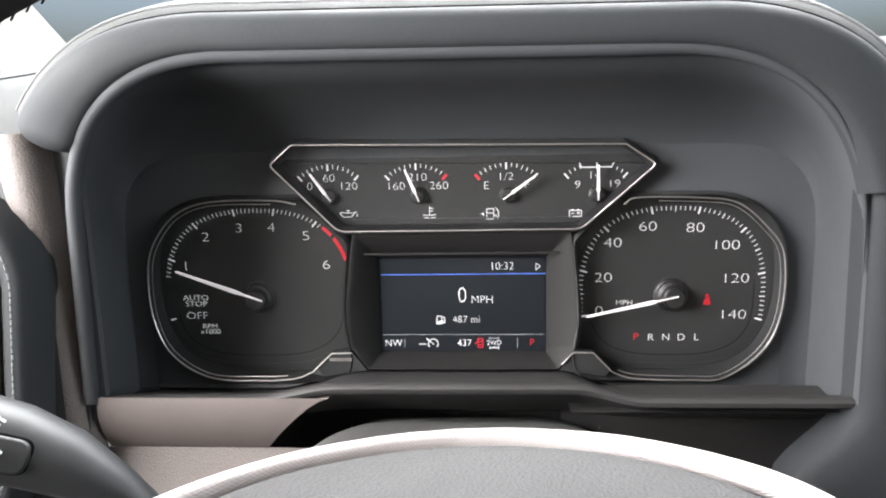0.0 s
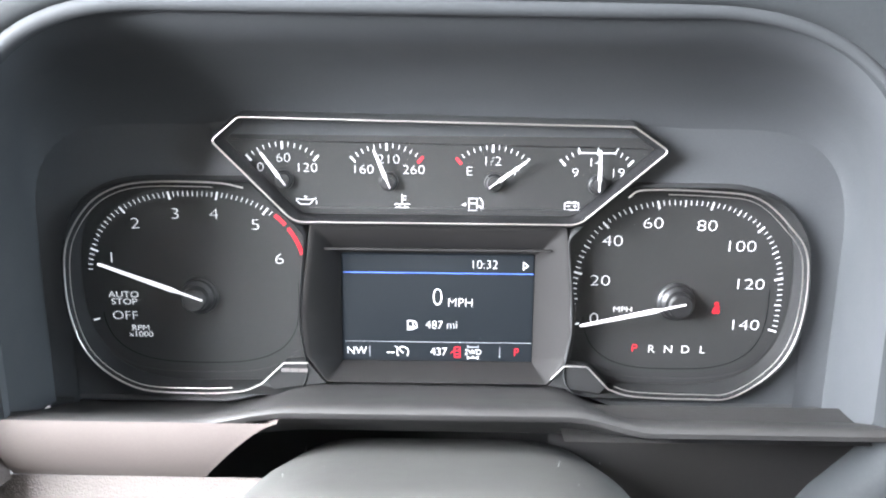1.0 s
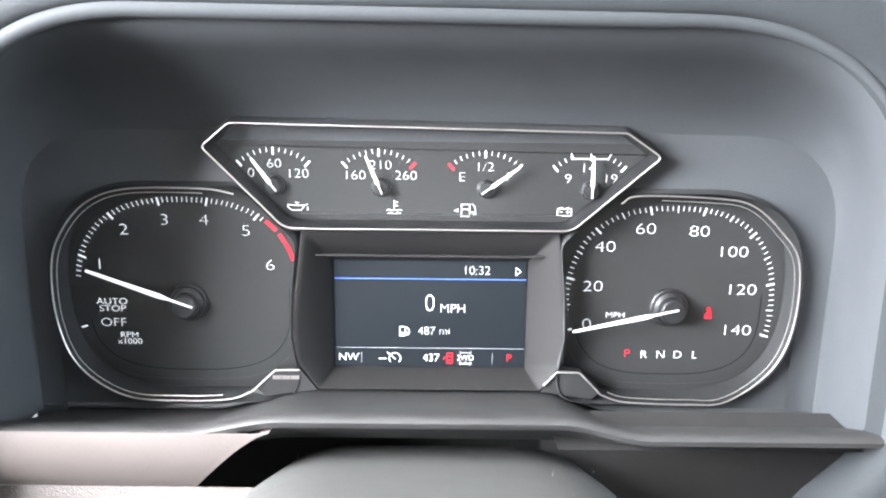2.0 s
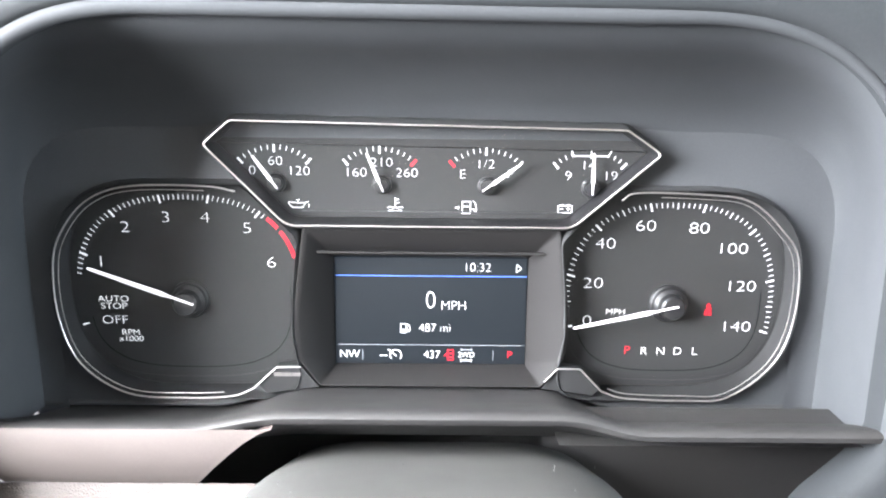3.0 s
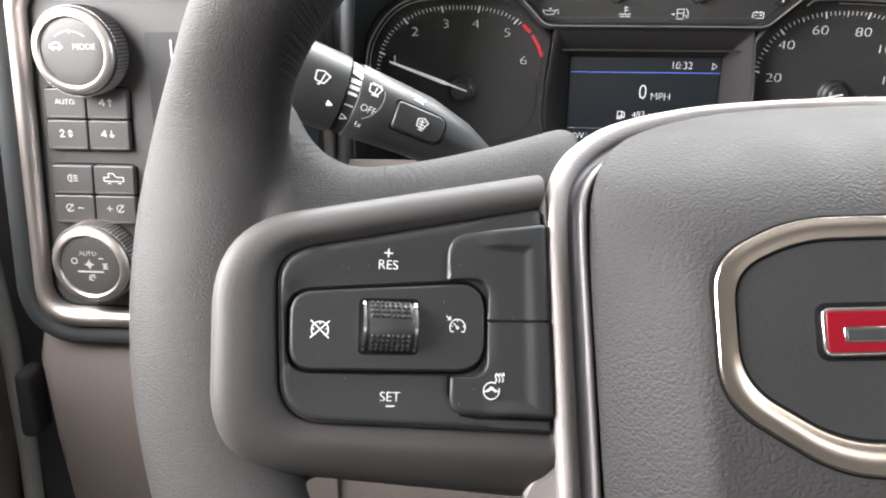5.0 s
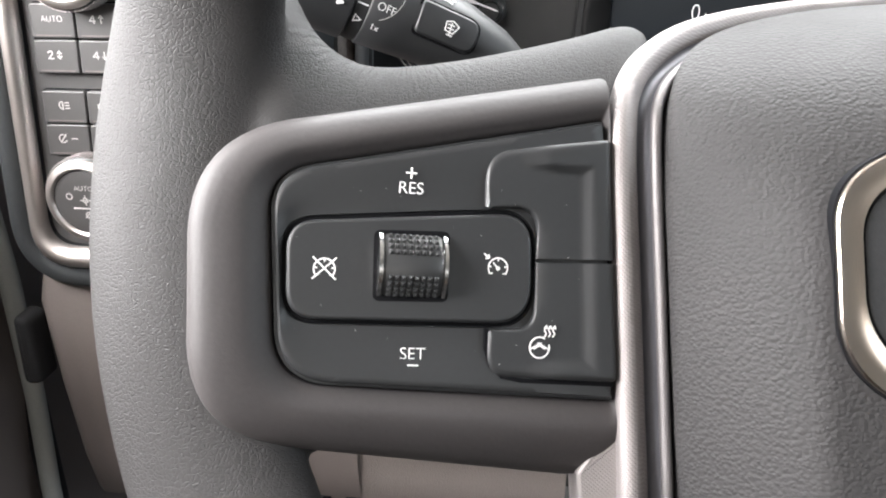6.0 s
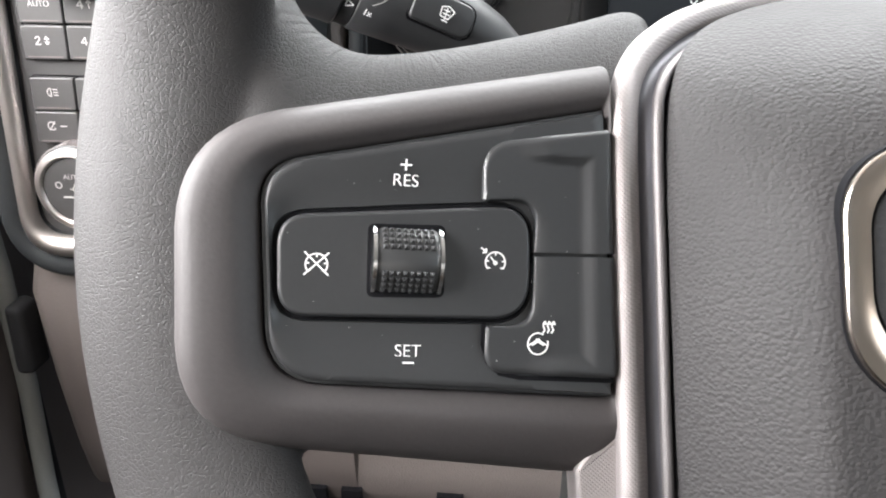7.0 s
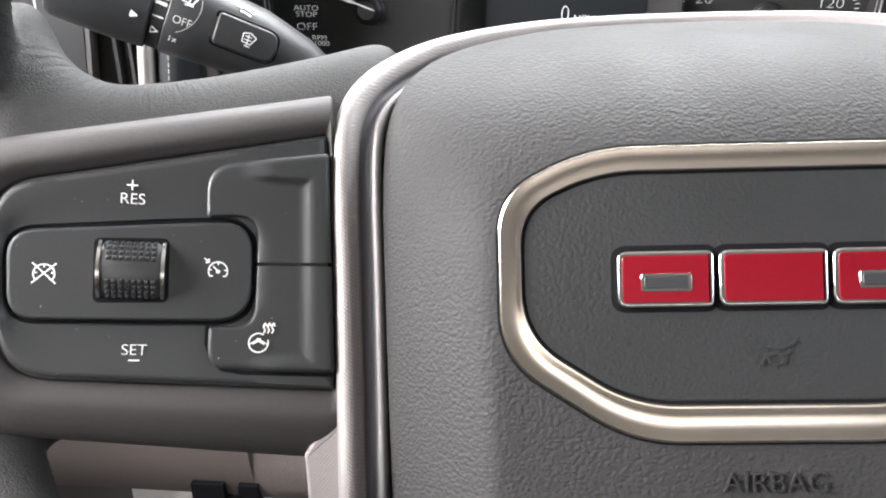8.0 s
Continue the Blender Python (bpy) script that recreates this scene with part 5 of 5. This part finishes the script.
for k in range(26):
    x, y, r = rng.uniform(-60, 66), rng.uniform(-72, -20), rng.uniform(0.08, 0.17)
    lift = 13.5 * math.sin(max(0.0, min(1.0, (y + 90) / 24)) * 1.57) + (y + 76) * -0.28 * (y > -76)
    loft(dusty, [[(x + r * math.cos(a * 1.26) * q, y + r * math.sin(a * 1.26) * q, lift + dz) for a in range(5)] for q, dz in ((1.0, -1.0), (0.7, 0.08))], cap1=True)
tagged(part("dust_specks", dusty, THREAD, column, "pale specks of dust"), kind="stuff")
collar = part("collar", lathe([(30, -215), (38, -200), (40, -95), (52, -80), (56, -62)], 36), SWITCH, column)
collar.matrix_world = WM

# ---- wiper and signal stalk ----
tipdir = Vector((-0.049, -0.016, 0.022)).normalized()
front = Vector((0, -1, 0.35))
front = (front - tipdir * front.dot(tipdir)).normalized()
side = front.cross(tipdir)
org = Vector((-0.1275, -0.2005, 1.5135))
SM = Matrix((( side.x, front.x, tipdir.x, org.x), (side.y, front.y, tipdir.y, org.y), (side.z, front.z, tipdir.z, org.z), (0, 0, 0, 1)))
stalk = thing("wiper_stalk", SM, "black multifunction stalk with white wiper symbols", "stalk")


def stalk_r(z):
    for (z0, r0), (z1, r1) in zip(STALK, STALK[1:]):
        if z0 <= z <= z1:
            return r0 + (r1 - r0) * (z - z0) / (z1 - z0)
    return 12.0


STALK = [(-74, 6.0), (-60, 6.4), (-42, 7.6), (-26, 10.0), (-10, 11.8), (8, 12.8), (18, 13.4)]
bm = lathe([(r, z) for z, r in STALK] + [(13.0, 18.6)], 40)
for v in bm.verts:
    if v.co.z < -8:
        v.co.x += 0.006 * (-8 - v.co.z) ** 2
part("body", bm, SWITCH, stalk, "black tapering stalk body", angle=60)
ring = part("band_ring", lathe([(12.4, 18.5), (12.9, 18.9), (12.9, 22.4), (12.4, 22.8)], 40), SWITCH, stalk)
part("end_knob", lathe([(13.2, 22.8), (13.9, 23.4), (14.3, 34), (14.3, 49), (13.6, 51), (11, 52.2)], 40), SWITCH, stalk, "black twist knob at the end")


def on_stalk(bm, z, ang, lift=0.0):
    """Wrap flat artwork drawn in (along tip, across) round the stalk."""
    for v in bm.verts:
        a, c, h = v.co.x + z, v.co.y, v.co.z
        r = stalk_r(min(18, a)) if a < 22.6 else 14.2
        if 18.4 < a < 22.6:
            r = 12.9
        r += lift + h
        th = radians(ang) + c / r
        v.co = Vector((-r * math.sin(th), r * math.cos(th), a))
    return bm


def flat(lines, w):
    return strokes([[(-0.74 * x, 0.74 * y) for x, y in ln] for ln in lines], 0.7 * w, 0.0, 0.15)


# artwork faces the driver: x runs towards the column, y upward
wiper = [[(-3, -2), (-3.4, 2.2), (0, 3.2), (3.2, 1.6), (1.2, -2.4), (-3, -2)], [(-0.6, -3.4), (0.6, 2)], [(-0.6, -3.4), (-1.6, -3.4)]]
part("wiper_symbol", on_stalk(flat(wiper, 0.55), 32, 6, 0.05), PRINT, stalk)
part("pointer", on_stalk(flat([[(-1, 1), (1.2, 0), (-1, -1), (-1, 1)], [(-0.6, 0.4), (0.5, 0)], [(-0.6, -0.4), (0.5, 0)]], 0.8), 27, -24, 0.05), PRINT, stalk)
for th, w in ((48, 3.9), (34, 3.3), (21.5, 2.6), (11, 2.0), (1, 1.4), (-17, 0.6)):
    part("speed_mark", on_stalk(flat([[(-2.0, 0), (2.0, 0)]], w), 20.6, th, 0.05), PRINT, ring)
part("pointer_outline", on_stalk(flat([[(-1.4, 1.5), (1.4, 0), (-1.4, -1.5), (-1.4, 1.5)]], 0.4), 20.6, -38, 0.05), PRINT, ring)
part("washer_symbol", on_stalk(flat([[(-3, -2), (-3.2, 2), (0, 3), (3, 1.6), (1.2, -2.2), (-3, -2)], [(-0.6, -3), (0.4, 1.6)], [(-1.6, -3.2), (1.8, -2.8)], [(-2, 3.4), (-1, 2)], [(2, 3.2), (2.4, 2)]], 0.5), 13.2, 21, 0.05), PRINT, stalk)
off = words("OFF", 2.5, 0, 0.95, 0.12)
off.transform(Matrix.Diagonal((-1, 1, 1, 1)))
part("caption", on_stalk(off, 13.8, -12, 0.05), PRINT, stalk)
once = words("1x", 2.1, 0, 0.95, 0.12)
once.transform(Matrix.Diagonal((-1, 1, 1, 1)))
part("caption", on_stalk(once, 15.2, -40, 0.05), PRINT, stalk)
part("spray_symbol", on_stalk(flat([[(-3.6, 1), (-1.6, 1)], [(-0.6, 1.4), (1.4, 1)], [(2.2, 0.6), (3.6, 0.2)], [(-2, -1.2), (0, -1.2)], [(0.8, -1.4), (2.4, -1.8)]], 0.9), -3, 40, 0.05), PRINT, stalk)
part("dial_arc", on_stalk(strokes([arc(0.0, 0.0, 11.0, 165, 238, 16)], 0.24, 0.0, 0.1), 20.5, 12, 0.05), PRINT_DIM, stalk)
btn = plate(rpoly([(-9.5, -4.6, 1.4), (8, -4.6, 3.2), (8, 4.6, 3.2), (-9.5, 4.6, 1.4)], 5), -1.0, 1.2, 0.6, 3)
gapb = plate(rpoly([(-10.2, -5.3, 1.6), (8.7, -5.3, 3.6), (8.7, 5.3, 3.6), (-10.2, 5.3, 1.6)], 5), -1.0, 0.25, 0.1, 1)
for b in (btn, gapb):
    b.transform(Matrix.Diagonal((-1.1, 1.1, 1, 1)))
# black plate under the button, painted as the shade round it
part("washer_button_shade", on_stalk(gapb, -6.2, -2, 0.0), BLACK, stalk)
button = part("washer_button", on_stalk(btn, -6.2, -2, 0.0), SWITCH, stalk, "black rounded push button")
part("washer_symbol", on_stalk(flat([[(-2.6, -1.6), (-2.8, 1.8), (0, 2.8), (2.8, 1.4), (1, -2), (-2.6, -1.6)], [(-0.4, -3), (-0.4, 1.8)], [(-1.4, -3), (1.0, -3)], [(-1.8, 1), (0.8, 1)], [(-1.8, -0.4), (1, -0.4)]], 0.45), -6.2, -2, 1.3), PRINT, button)

# ---- control panel with air vent ----
panel = thing("control_panel", pose(0, -0.084, 1.5, 90, 0, 0), "dark control panel with two chrome knobs, buttons and an air vent", "control panel")
FO = rpoly([(-345, 69, 20), (-240, 67.5, 30), (-198, 48, 26), (-208, -45, 34), (-250, -132, 40), (-361.5, -132, 22)], 10)
FI = rpoly([(-336, 57.5, 12), (-243, 56.5, 24), (-208, 42, 20), (-217, -44, 30), (-255, -120, 32), (-351.5, -120, 15)], 10)
part("chrome_frame", band(FO, FI, [(0.0, -8), (0.0, 2), (0.06, 5.2), (0.25, 7.4), (0.5, 8.0), (0.75, 6.8), (0.93, 4.2), (1.0, 1.0), (1.0, -6)]), BRUSHED, panel, "satin chrome frame round the panel", angle=50)
surr = inset(FO, -14)
part("stitched_surround", band(surr, FO, [(-0.2, -16), (0.0, -4), (0.12, 2.5), (0.35, 5.2), (0.75, 4.4), (0.95, 1.5), (1.0, -4)]), DASH, panel, "dark padded surround with stitching", angle=60)
st = bmesh.new()
mid = [((a[0] * 0.55 + b[0] * 0.45), (a[1] * 0.55 + b[1] * 0.45)) for a, b in zip(surr, FO)]
loop = [Vector((x, y, 5.4)) for x, y in mid]
dense = []
for a, b in zip(loop, loop[1:] + loop[:1]):
    n = max(1, int((b - a).length / 3.2))
    for k in range(n):
        dense.append((a.lerp(b, k / n), a.lerp(b, (k + 0.65) / n)))
for a, b in dense:
    if a.x < -262 or a.y > 62 or a.y < -90:
        continue
    tube([tuple(a), tuple(b)], 0.4, 5, st)
tagged(part("surround_stitching", st, THREAD, panel, "grey stitches round the surround"), kind="stuff")
part("face_plate", plate(rpoly([(-337, 58.5, 12), (-243, 57.5, 22), (-233, 40, 4), (-244, -60, 6), (-262, -120.5, 10), (-352.5, -121, 13)], 8), -8, -1.0, 0.4, 2), SWITCH_GREY, panel, "dark grey face plate")
part("vent_back", plate(inset(FI, 0.5), -60, -40, 0.4, 1), BLACK, panel)
part("vent_wall", band(inset(FI, 0.2), inset(FI, 3.0), [(0, 1), (0.4, -2), (1, -40)]), RUBBER, panel)
for k in range(4):
    x = -229 + 7.5 * k
    sl = bmesh.new()
    box(sl, x - 0.9, x + 0.9, -86 + 14 * k, 50 - 4 * k, -30, -6)
    part("vent_slat", sl, RUBBER, panel, "black upright vent slat")
vb = plate(rpoly([(-276, 38, 2), (-236, 38, 2), (-246, -52, 4), (-278, -52, 2)], 4), -1.2, -0.6, 0.1, 1)
part("vent_window", vb, GLOSS, panel, "gloss black field beside the vent")
part("thumb_line", strokes([[(-262, 34), (-263, -14)]], 0.9, -0.6, 0.5), PRINT_DIM, panel)


def knob(x, z, r, label):
    k = part("knob", lathe([(r * 1.02, -2.0), (r * 1.04, 0.5), (r * 1.04, 12.5), (r * 1.0, 13.5)], 56), SWITCH, panel, label)
    k.location = (0.001 * x, 0.001 * z, 0)
    kb = bmesh.new()
    for i in range(72):
        t = 2 * math.pi * i / 72
        c, s = math.cos(t), math.sin(t)
        rr = r * 1.04
        tube([(rr * c, rr * s, 1.5), (rr * c, rr * s, 12.4)], 0.75, 5, kb)
    part("knurling", kb, SILVER, k)
    part("chrome_ring", lathe([(r * 1.0, 12.6), (r * 1.0, 14.2), (r * 0.975, 15.2), (r * 0.90, 16.4), (r * 0.83, 16.6), (r * 0.795, 16.0), (r * 0.78, 15.0)], 56, cap=False), BRUSHED, k, "bright metal ring")
    part("cap", lathe([(r * 0.785, 13.5), (r * 0.78, 14.8), (r * 0.72, 15.2), (r * 0.5, 15.3), (0.1, 15.35)], 48), SWITCH_GREY, k, "dark grey cap")
    return k


k1 = knob(-307.5, 28.5, 21.6, "drive mode knob with bright metal ring")
part("caption", words("MODE", 3.0, 15.38, 1.05, 0.1, x=6.8, y=2.6), PRINT_DIM, k1)
part("dial_arc", strokes([arc(0, -2.0, 12.4, 52, 86, 8), arc(0, -2.0, 12.4, 94, 128, 8), [(0, 9.4), (0, 11.2)]], 0.5, 15.38, 0.1), PRINT_DIM, k1)
part("vehicle_symbol", strokes([[(-11.5, 2.2), (-11, 3.6), (-9.6, 3.8), (-8.8, 4.6), (-6.4, 4.6), (-5.6, 3.4), (-4.6, 2.2), (-11.5, 2.2)], [(-10.2, 1.2), (-9.2, 1.2)], [(-7, 1.2), (-6, 1.2)]], 0.6, 15.38, 0.1), PRINT_DIM, k1)
k2 = knob(-316.8, -88.5, 22.2, "headlamp knob with bright metal ring")
part("caption", words("AUTO", 2.6, 15.38, 1.05, 0.1, x=0, y=7.4), PRINT_DIM, k2)
part("lamp_symbols", strokes([arc(-8.5, 3, 1.6, 0, 360, 10), arc(0, 1, 1.3, 0, 360, 10), [(-2.6, 1), (2.6, 1)], [(0, -1.6), (0, 3.6)], [(6, 4.6), (8.4, 4.6)], arc(7.8, 0, 1.4, -90, 90, 8), [(7.8, 1.4), (10.4, 1.4)], [(7.8, -1.4), (10.4, -1.4)], [(7.8, 0), (10.4, 0)], arc(0.5, -7, 1.6, 0, 300, 8), [(-1.4, -8.4), (2, -5)]], 0.6, 15.38, 0.1), PRINT_DIM, k2)
part("divider", strokes([[(-7, -3.4), (7.5, -3.4)]], 0.9, 15.38, 0.1), PRINT_DIM, k2)


def button_block(x0, x1, z0, z1, arts, lean):
    # black plate behind the buttons, painted as the shade between them
    part("button_edge_shade", plate(rpoly([(x0 - 0.8, z1 + 0.8, 3), (x1 + 0.8, z1 + 0.8, 3), (x1 + 0.8 - lean, z0 - 0.8, 3), (x0 - 0.8 - lean, z0 - 0.8, 3)], 4), -1.2, -0.7, 0.1, 1), BLACK, panel)
    mx, mz = (x0 + x1) / 2, (z0 + z1) / 2
    k = 0
    for za, zb in ((mz + 0.3, z1), (z0, mz - 0.3)):
        for xa, xb in ((x0, mx - 0.3), (mx + 0.3, x1)):
            da, db = -lean * (z1 - za) / (z1 - z0), -lean * (z1 - zb) / (z1 - z0)
            b = part("push_button", plate(rpoly([(xa + db, zb, 1.6), (xb + db, zb, 1.6), (xb + da, za, 1.6), (xa + da, za, 1.6)], 4), -1.0, 2.4, 0.9, 3), SWITCH_GREY, panel, "dark grey push button")
            cx, cz = (xa + xb) / 2 + (da + db) / 2, (za + zb) / 2 + 1.0
            art = arts[k]
            if isinstance(art, str):
                part("caption", words(art, 2.9, 2.4, 1.0, 0.08, x=cx, y=cz), PRINT_DIM, b)
            else:
                part("symbol", strokes([[(cx + 1.4 * x, cz + 1.4 * y) for x, y in ln] for ln in art], 0.55, 2.4, 0.08), PRINT_DIM, b)
            # paler bar along the lower edge of each button
            part("button_edge_bar", strokes([[(xa + 2.5 + da, za + 1.5), (xb - 2.5 + da, za + 1.5)]], 0.5, 2.3, 0.12), GRAIN, b)
            k += 1


four = [[(-1.4, -1.3), (-1.4, 1.3), (-3.0, -0.5), (-0.9, -0.5)]]
two = [[(-3.0, 0.7), (-2.4, 1.3), (-1.6, 1.2), (-1.3, 0.5), (-3.0, -1.3), (-1.1, -1.3)]]
rise, fall = [[(0.4, 0.4), (1.2, 1.3), (2.0, 0.4)]], [[(0.4, -0.4), (1.2, -1.3), (2.0, -0.4)]]
shaft = [[(1.2, -1.3), (1.2, 1.3)]]
button_block(-334.3, -288, -25, 8.6, ["AUTO", four + shaft + rise, two + shaft + rise + fall, four + shaft + fall], 2.6)
fog = [arc(-0.5, 0, 1.4, 90, 270, 8), [(-0.5, 1.4), (-0.5, -1.4)], [(0.4, 1), (2, 1)], [(0.4, 0), (2, 0)], [(0.4, -1), (2, -1)]]
truck = [[(-4, -1), (4, -1), (4, 0.6), (1, 0.8), (0, 2.2), (-2, 2.2), (-2, 0.6), (-4, 0.6), (-4, -1)], [(-2.6, -1.8), (-1.4, -1.8)], [(1.6, -1.8), (2.8, -1.8)]]
dim = [arc(-2, 0, 1.5, 30, 330, 10), [(-3, -1.5), (-0.6, 1.6)], [(1.4, 0), (3.6, 0)]]
bright = [arc(2, 0, 1.5, 30, 330, 10), [(1, -1.5), (3.4, 1.6)], [(-3.6, 0), (-1.4, 0)], [(-2.5, -1.1), (-2.5, 1.1)]]
button_block(-337.2, -290, -67.6, -33.6, [fog, truck, dim, bright], 2.8)
# ---- cab and surroundings ----
def slab(name, corners_a, corners_b, material, label, category, kind="structure"):
    """Solid between two quads, in metres."""
    bm = bmesh.new()
    loft(bm, [[tuple(1000 * c for c in p) for p in corners_a], [tuple(1000 * c for c in p) for p in corners_b]], cap0=True, cap1=True)
    return tagged(part(name, bm, material, None, flat=True), label, category, "", kind)


def block(name, x0, x1, y0, y1, z0, z1, material, label, category):
    return slab(name, [(x0, y0, z0), (x1, y0, z0), (x1, y1, z0), (x0, y1, z0)], [(x0, y0, z1), (x1, y0, z1), (x1, y1, z1), (x0, y1, z1)], material, label, category)


block("floor", -0.52, 1.35, -1.9, 0.75, 0.62, 0.68, CARPET, "dark carpeted cab floor under the dashboard", "floor")
block("ceiling", -0.52, 1.35, -1.9, 0.02, 2.10, 2.16, CLOTH, "pale cloth headliner above the seats", "ceiling")
block("wall_front", -0.52, 1.35, 0.55, 0.60, 0.68, 1.60, RUBBER, "dark firewall below the windscreen", "wall")
# unseen rear wall; its brown and grey are chosen for ring and lens reflections
block("wall_rear", -0.52, 1.35, -1.95, -1.90, 0.68, 1.25, SEAT, "brown lower rear wall of the cab", "wall")
block("wall_rear_upper", -0.52, 1.35, -1.95, -1.90, 1.25, 1.62, SEATBACK, "grey rear wall under the rear window", "wall")
block("wall_rear_top", -0.52, 1.35, -1.95, -1.90, 2.0, 2.10, CLOTH, "pale rear header above the window", "wall")
block("wall_right", 1.35, 1.40, -1.9, 0.60, 0.68, 1.60, SEATBACK, "grey far side wall of the cab", "wall")
block("wall_right_top", 1.35, 1.40, -1.9, 0.60, 2.0, 2.10, CLOTH, "pale header above the far window", "wall")
block("wall_left_top", -0.57, -0.52, -1.9, 0.0, 2.0, 2.10, CLOTH, "pale header above the door window", "wall")
block("wall_left_rear", -0.57, -0.52, -1.9, -1.1, 0.68, 2.0, SEATBACK, "grey side wall behind the door", "wall")

door = thing("driver_door", pose(-0.47, -0.5, 0.7), "closed dark grey driver door beside the dashboard", "door")
bm = bmesh.new()
rows = []
for y in (-600, -300, 0, 250, 400, 560, 700):
    e = 1 if y < 380 else 1 - (y - 380) / 320 * 0.35
    rows.append([(x, y, z) for x, z in ((-60, 0), (20, 0), (40 * e, 60), (44 * e, 250), (30 * e, 420), (52 * e, 560), (48 * e, 690), (38 * e, 770), (22 * e, 830), (0, 852), (-60, 852))])
loft(bm, rows, cap0=True, cap1=True)
part("door_panel", bm, STRIP, door, "smooth dark grey door lining", angle=50)
bm = bmesh.new()
box(bm, -30, -24, -600, 560, 850, 1300)
dp = part("door_glass", bm, GLASS, door, "clear side window")
dp.visible_shadow = False
part("door_seal", tube([(36, 445, 0), (44, 452, 300), (44, 462, 600), (30, 470, 852)], 9, 10), RUBBER, door, "black rubber door seal")
sill = thing("sill_trim", pose(-0.418, -0.05, 1.16), "pale upright trim strip between the door and the dashboard", "trim strip")
part("strip", tube([(0, -22, -480), (0, -12, -100), (0, -4, 14), (0, 4, 86), (0, 8, 175), (-6, 12, 260), (-14, 24, 400)], 6.5, 10), PILLAR, sill)
lever = thing("hood_release_lever", pose(-0.405, -0.075, 1.318), "black release lever at the dashboard end", "lever")
part("handle", plate(rpoly([(-7, -24, 5), (6, -22, 5), (7, 23, 6), (-4, 25, 5)], 5), -10, 6, 4, 3), RUBBER, lever)
lever.matrix_world = pose(-0.384, -0.080, 1.308, 90, 0, 0)



def pedal(name, x, z, w, h, label):
    p = thing(name, pose(x, 0.02, z, 62, 0, 0), label, "pedal")
    part("pad", plate(rpoly([(-w / 2, -h / 2, 6), (w / 2, -h / 2, 6), (w / 2, h / 2, 6), (-w / 2, h / 2, 6)], 5), -4, 4, 2, 3), RUBBER, p, "black rubber pad")
    ridge = bmesh.new()
    for k in range(4):
        box(ridge, -w / 2 + 5, w / 2 - 5, -h / 2 + 8 + k * (h - 16) / 3 - 1.2, -h / 2 + 8 + k * (h - 16) / 3 + 1.2, 3.5, 5.2)
    part("tread", ridge, RUBBER, p)
    part("arm", tube([(0, 0, -3), (0, 20, -60), (0, 120, -160), (0, 420, -402)], 7, 10), SWITCH_GREY, p, "grey metal arm")
    return p


pedal("brake_pedal", -0.150, 1.112, 66, 46, "black rubber brake pedal under the dashboard")
pedal("parking_brake_pedal", -0.236, 1.108, 40, 46, "small black parking brake pedal beside the brake")


def sheet(name, face, back, material, label, category):
    """Flat panel with thickness: outline in metres, pushed along back."""
    bm = bmesh.new()
    loft(bm, [[tuple(1000 * c for c in p) for p in face], [tuple(1000 * (c + d) for c, d in zip(p, back)) for p in face]], cap0=True, cap1=True)
    return tagged(part(name, bm, material, None, flat=True), label, category, "", "structure")


pill = sheet("pillar_left", [(-0.235, 0.105, 1.585), (-0.30, 0.178, 1.652), (-0.41, 0.285, 1.705), (-0.50, 0.26, 1.80), (-0.52, 0.0, 2.10), (-0.53, -0.10, 2.10), (-0.50, 0.02, 1.585)], (-0.03, 0.04, 0.0), PILLAR, "pale grey windscreen pillar trim beside the dashboard", "pillar")
part("pillar_seal", tube([(-238, 106, 1585), (-302, 177, 1652), (-412, 284, 1706), (-502, 258, 1801)], 5, 8), RUBBER, pill, "black seal along the pillar")
slab("pillar_right", [(1.20, 0.34, 1.63), (1.32, 0.20, 1.60), (1.40, 0.24, 1.60), (1.24, 0.40, 1.63)],
     [(1.26, -0.12, 2.10), (1.34, -0.22, 2.10), (1.40, -0.20, 2.10), (1.30, -0.08, 2.10)], PILLAR, "pale grey far windscreen pillar trim", "pillar")
ws = slab("windscreen", [(-0.56, 0.60, 1.61), (1.40, 0.60, 1.61), (1.40, 0.605, 1.615), (-0.56, 0.605, 1.615)],
          [(-0.56, 0.0, 2.11), (1.40, 0.0, 2.11), (1.40, 0.005, 2.115), (-0.56, 0.005, 2.115)], GLASS, "clear raked windscreen above the dashboard", "windscreen")
ws.visible_shadow = False
block("body_shell", -0.9, 1.75, 0.66, 2.0, 0.9, 1.52, PAINT, "dark painted bonnet in front of the windscreen", "vehicle body")

gb = bmesh.new()
n, R = 24, 400000
loft(gb, [[(r * math.cos(2 * math.pi * i / n), r * math.sin(2 * math.pi * i / n), 0) for i in range(n)] for r in (2000, 12000, 60000, R)], cap0=True)
tagged(part("ground", gb, ASPHALT, None, flat=True), "grey asphalt ground around the vehicle", "ground", "", "structure")
slab("wall_outside", [(-14, 2, 0), (-1.0, 9, 0), (-1.0, 9.3, 0), (-14, 2.3, 0)], [(-14, 2, 2.3), (-1.0, 9, 2.3), (-1.0, 9.3, 2.3), (-14, 2.3, 2.3)], YELLOW, "yellow painted wall outside the windscreen", "wall")
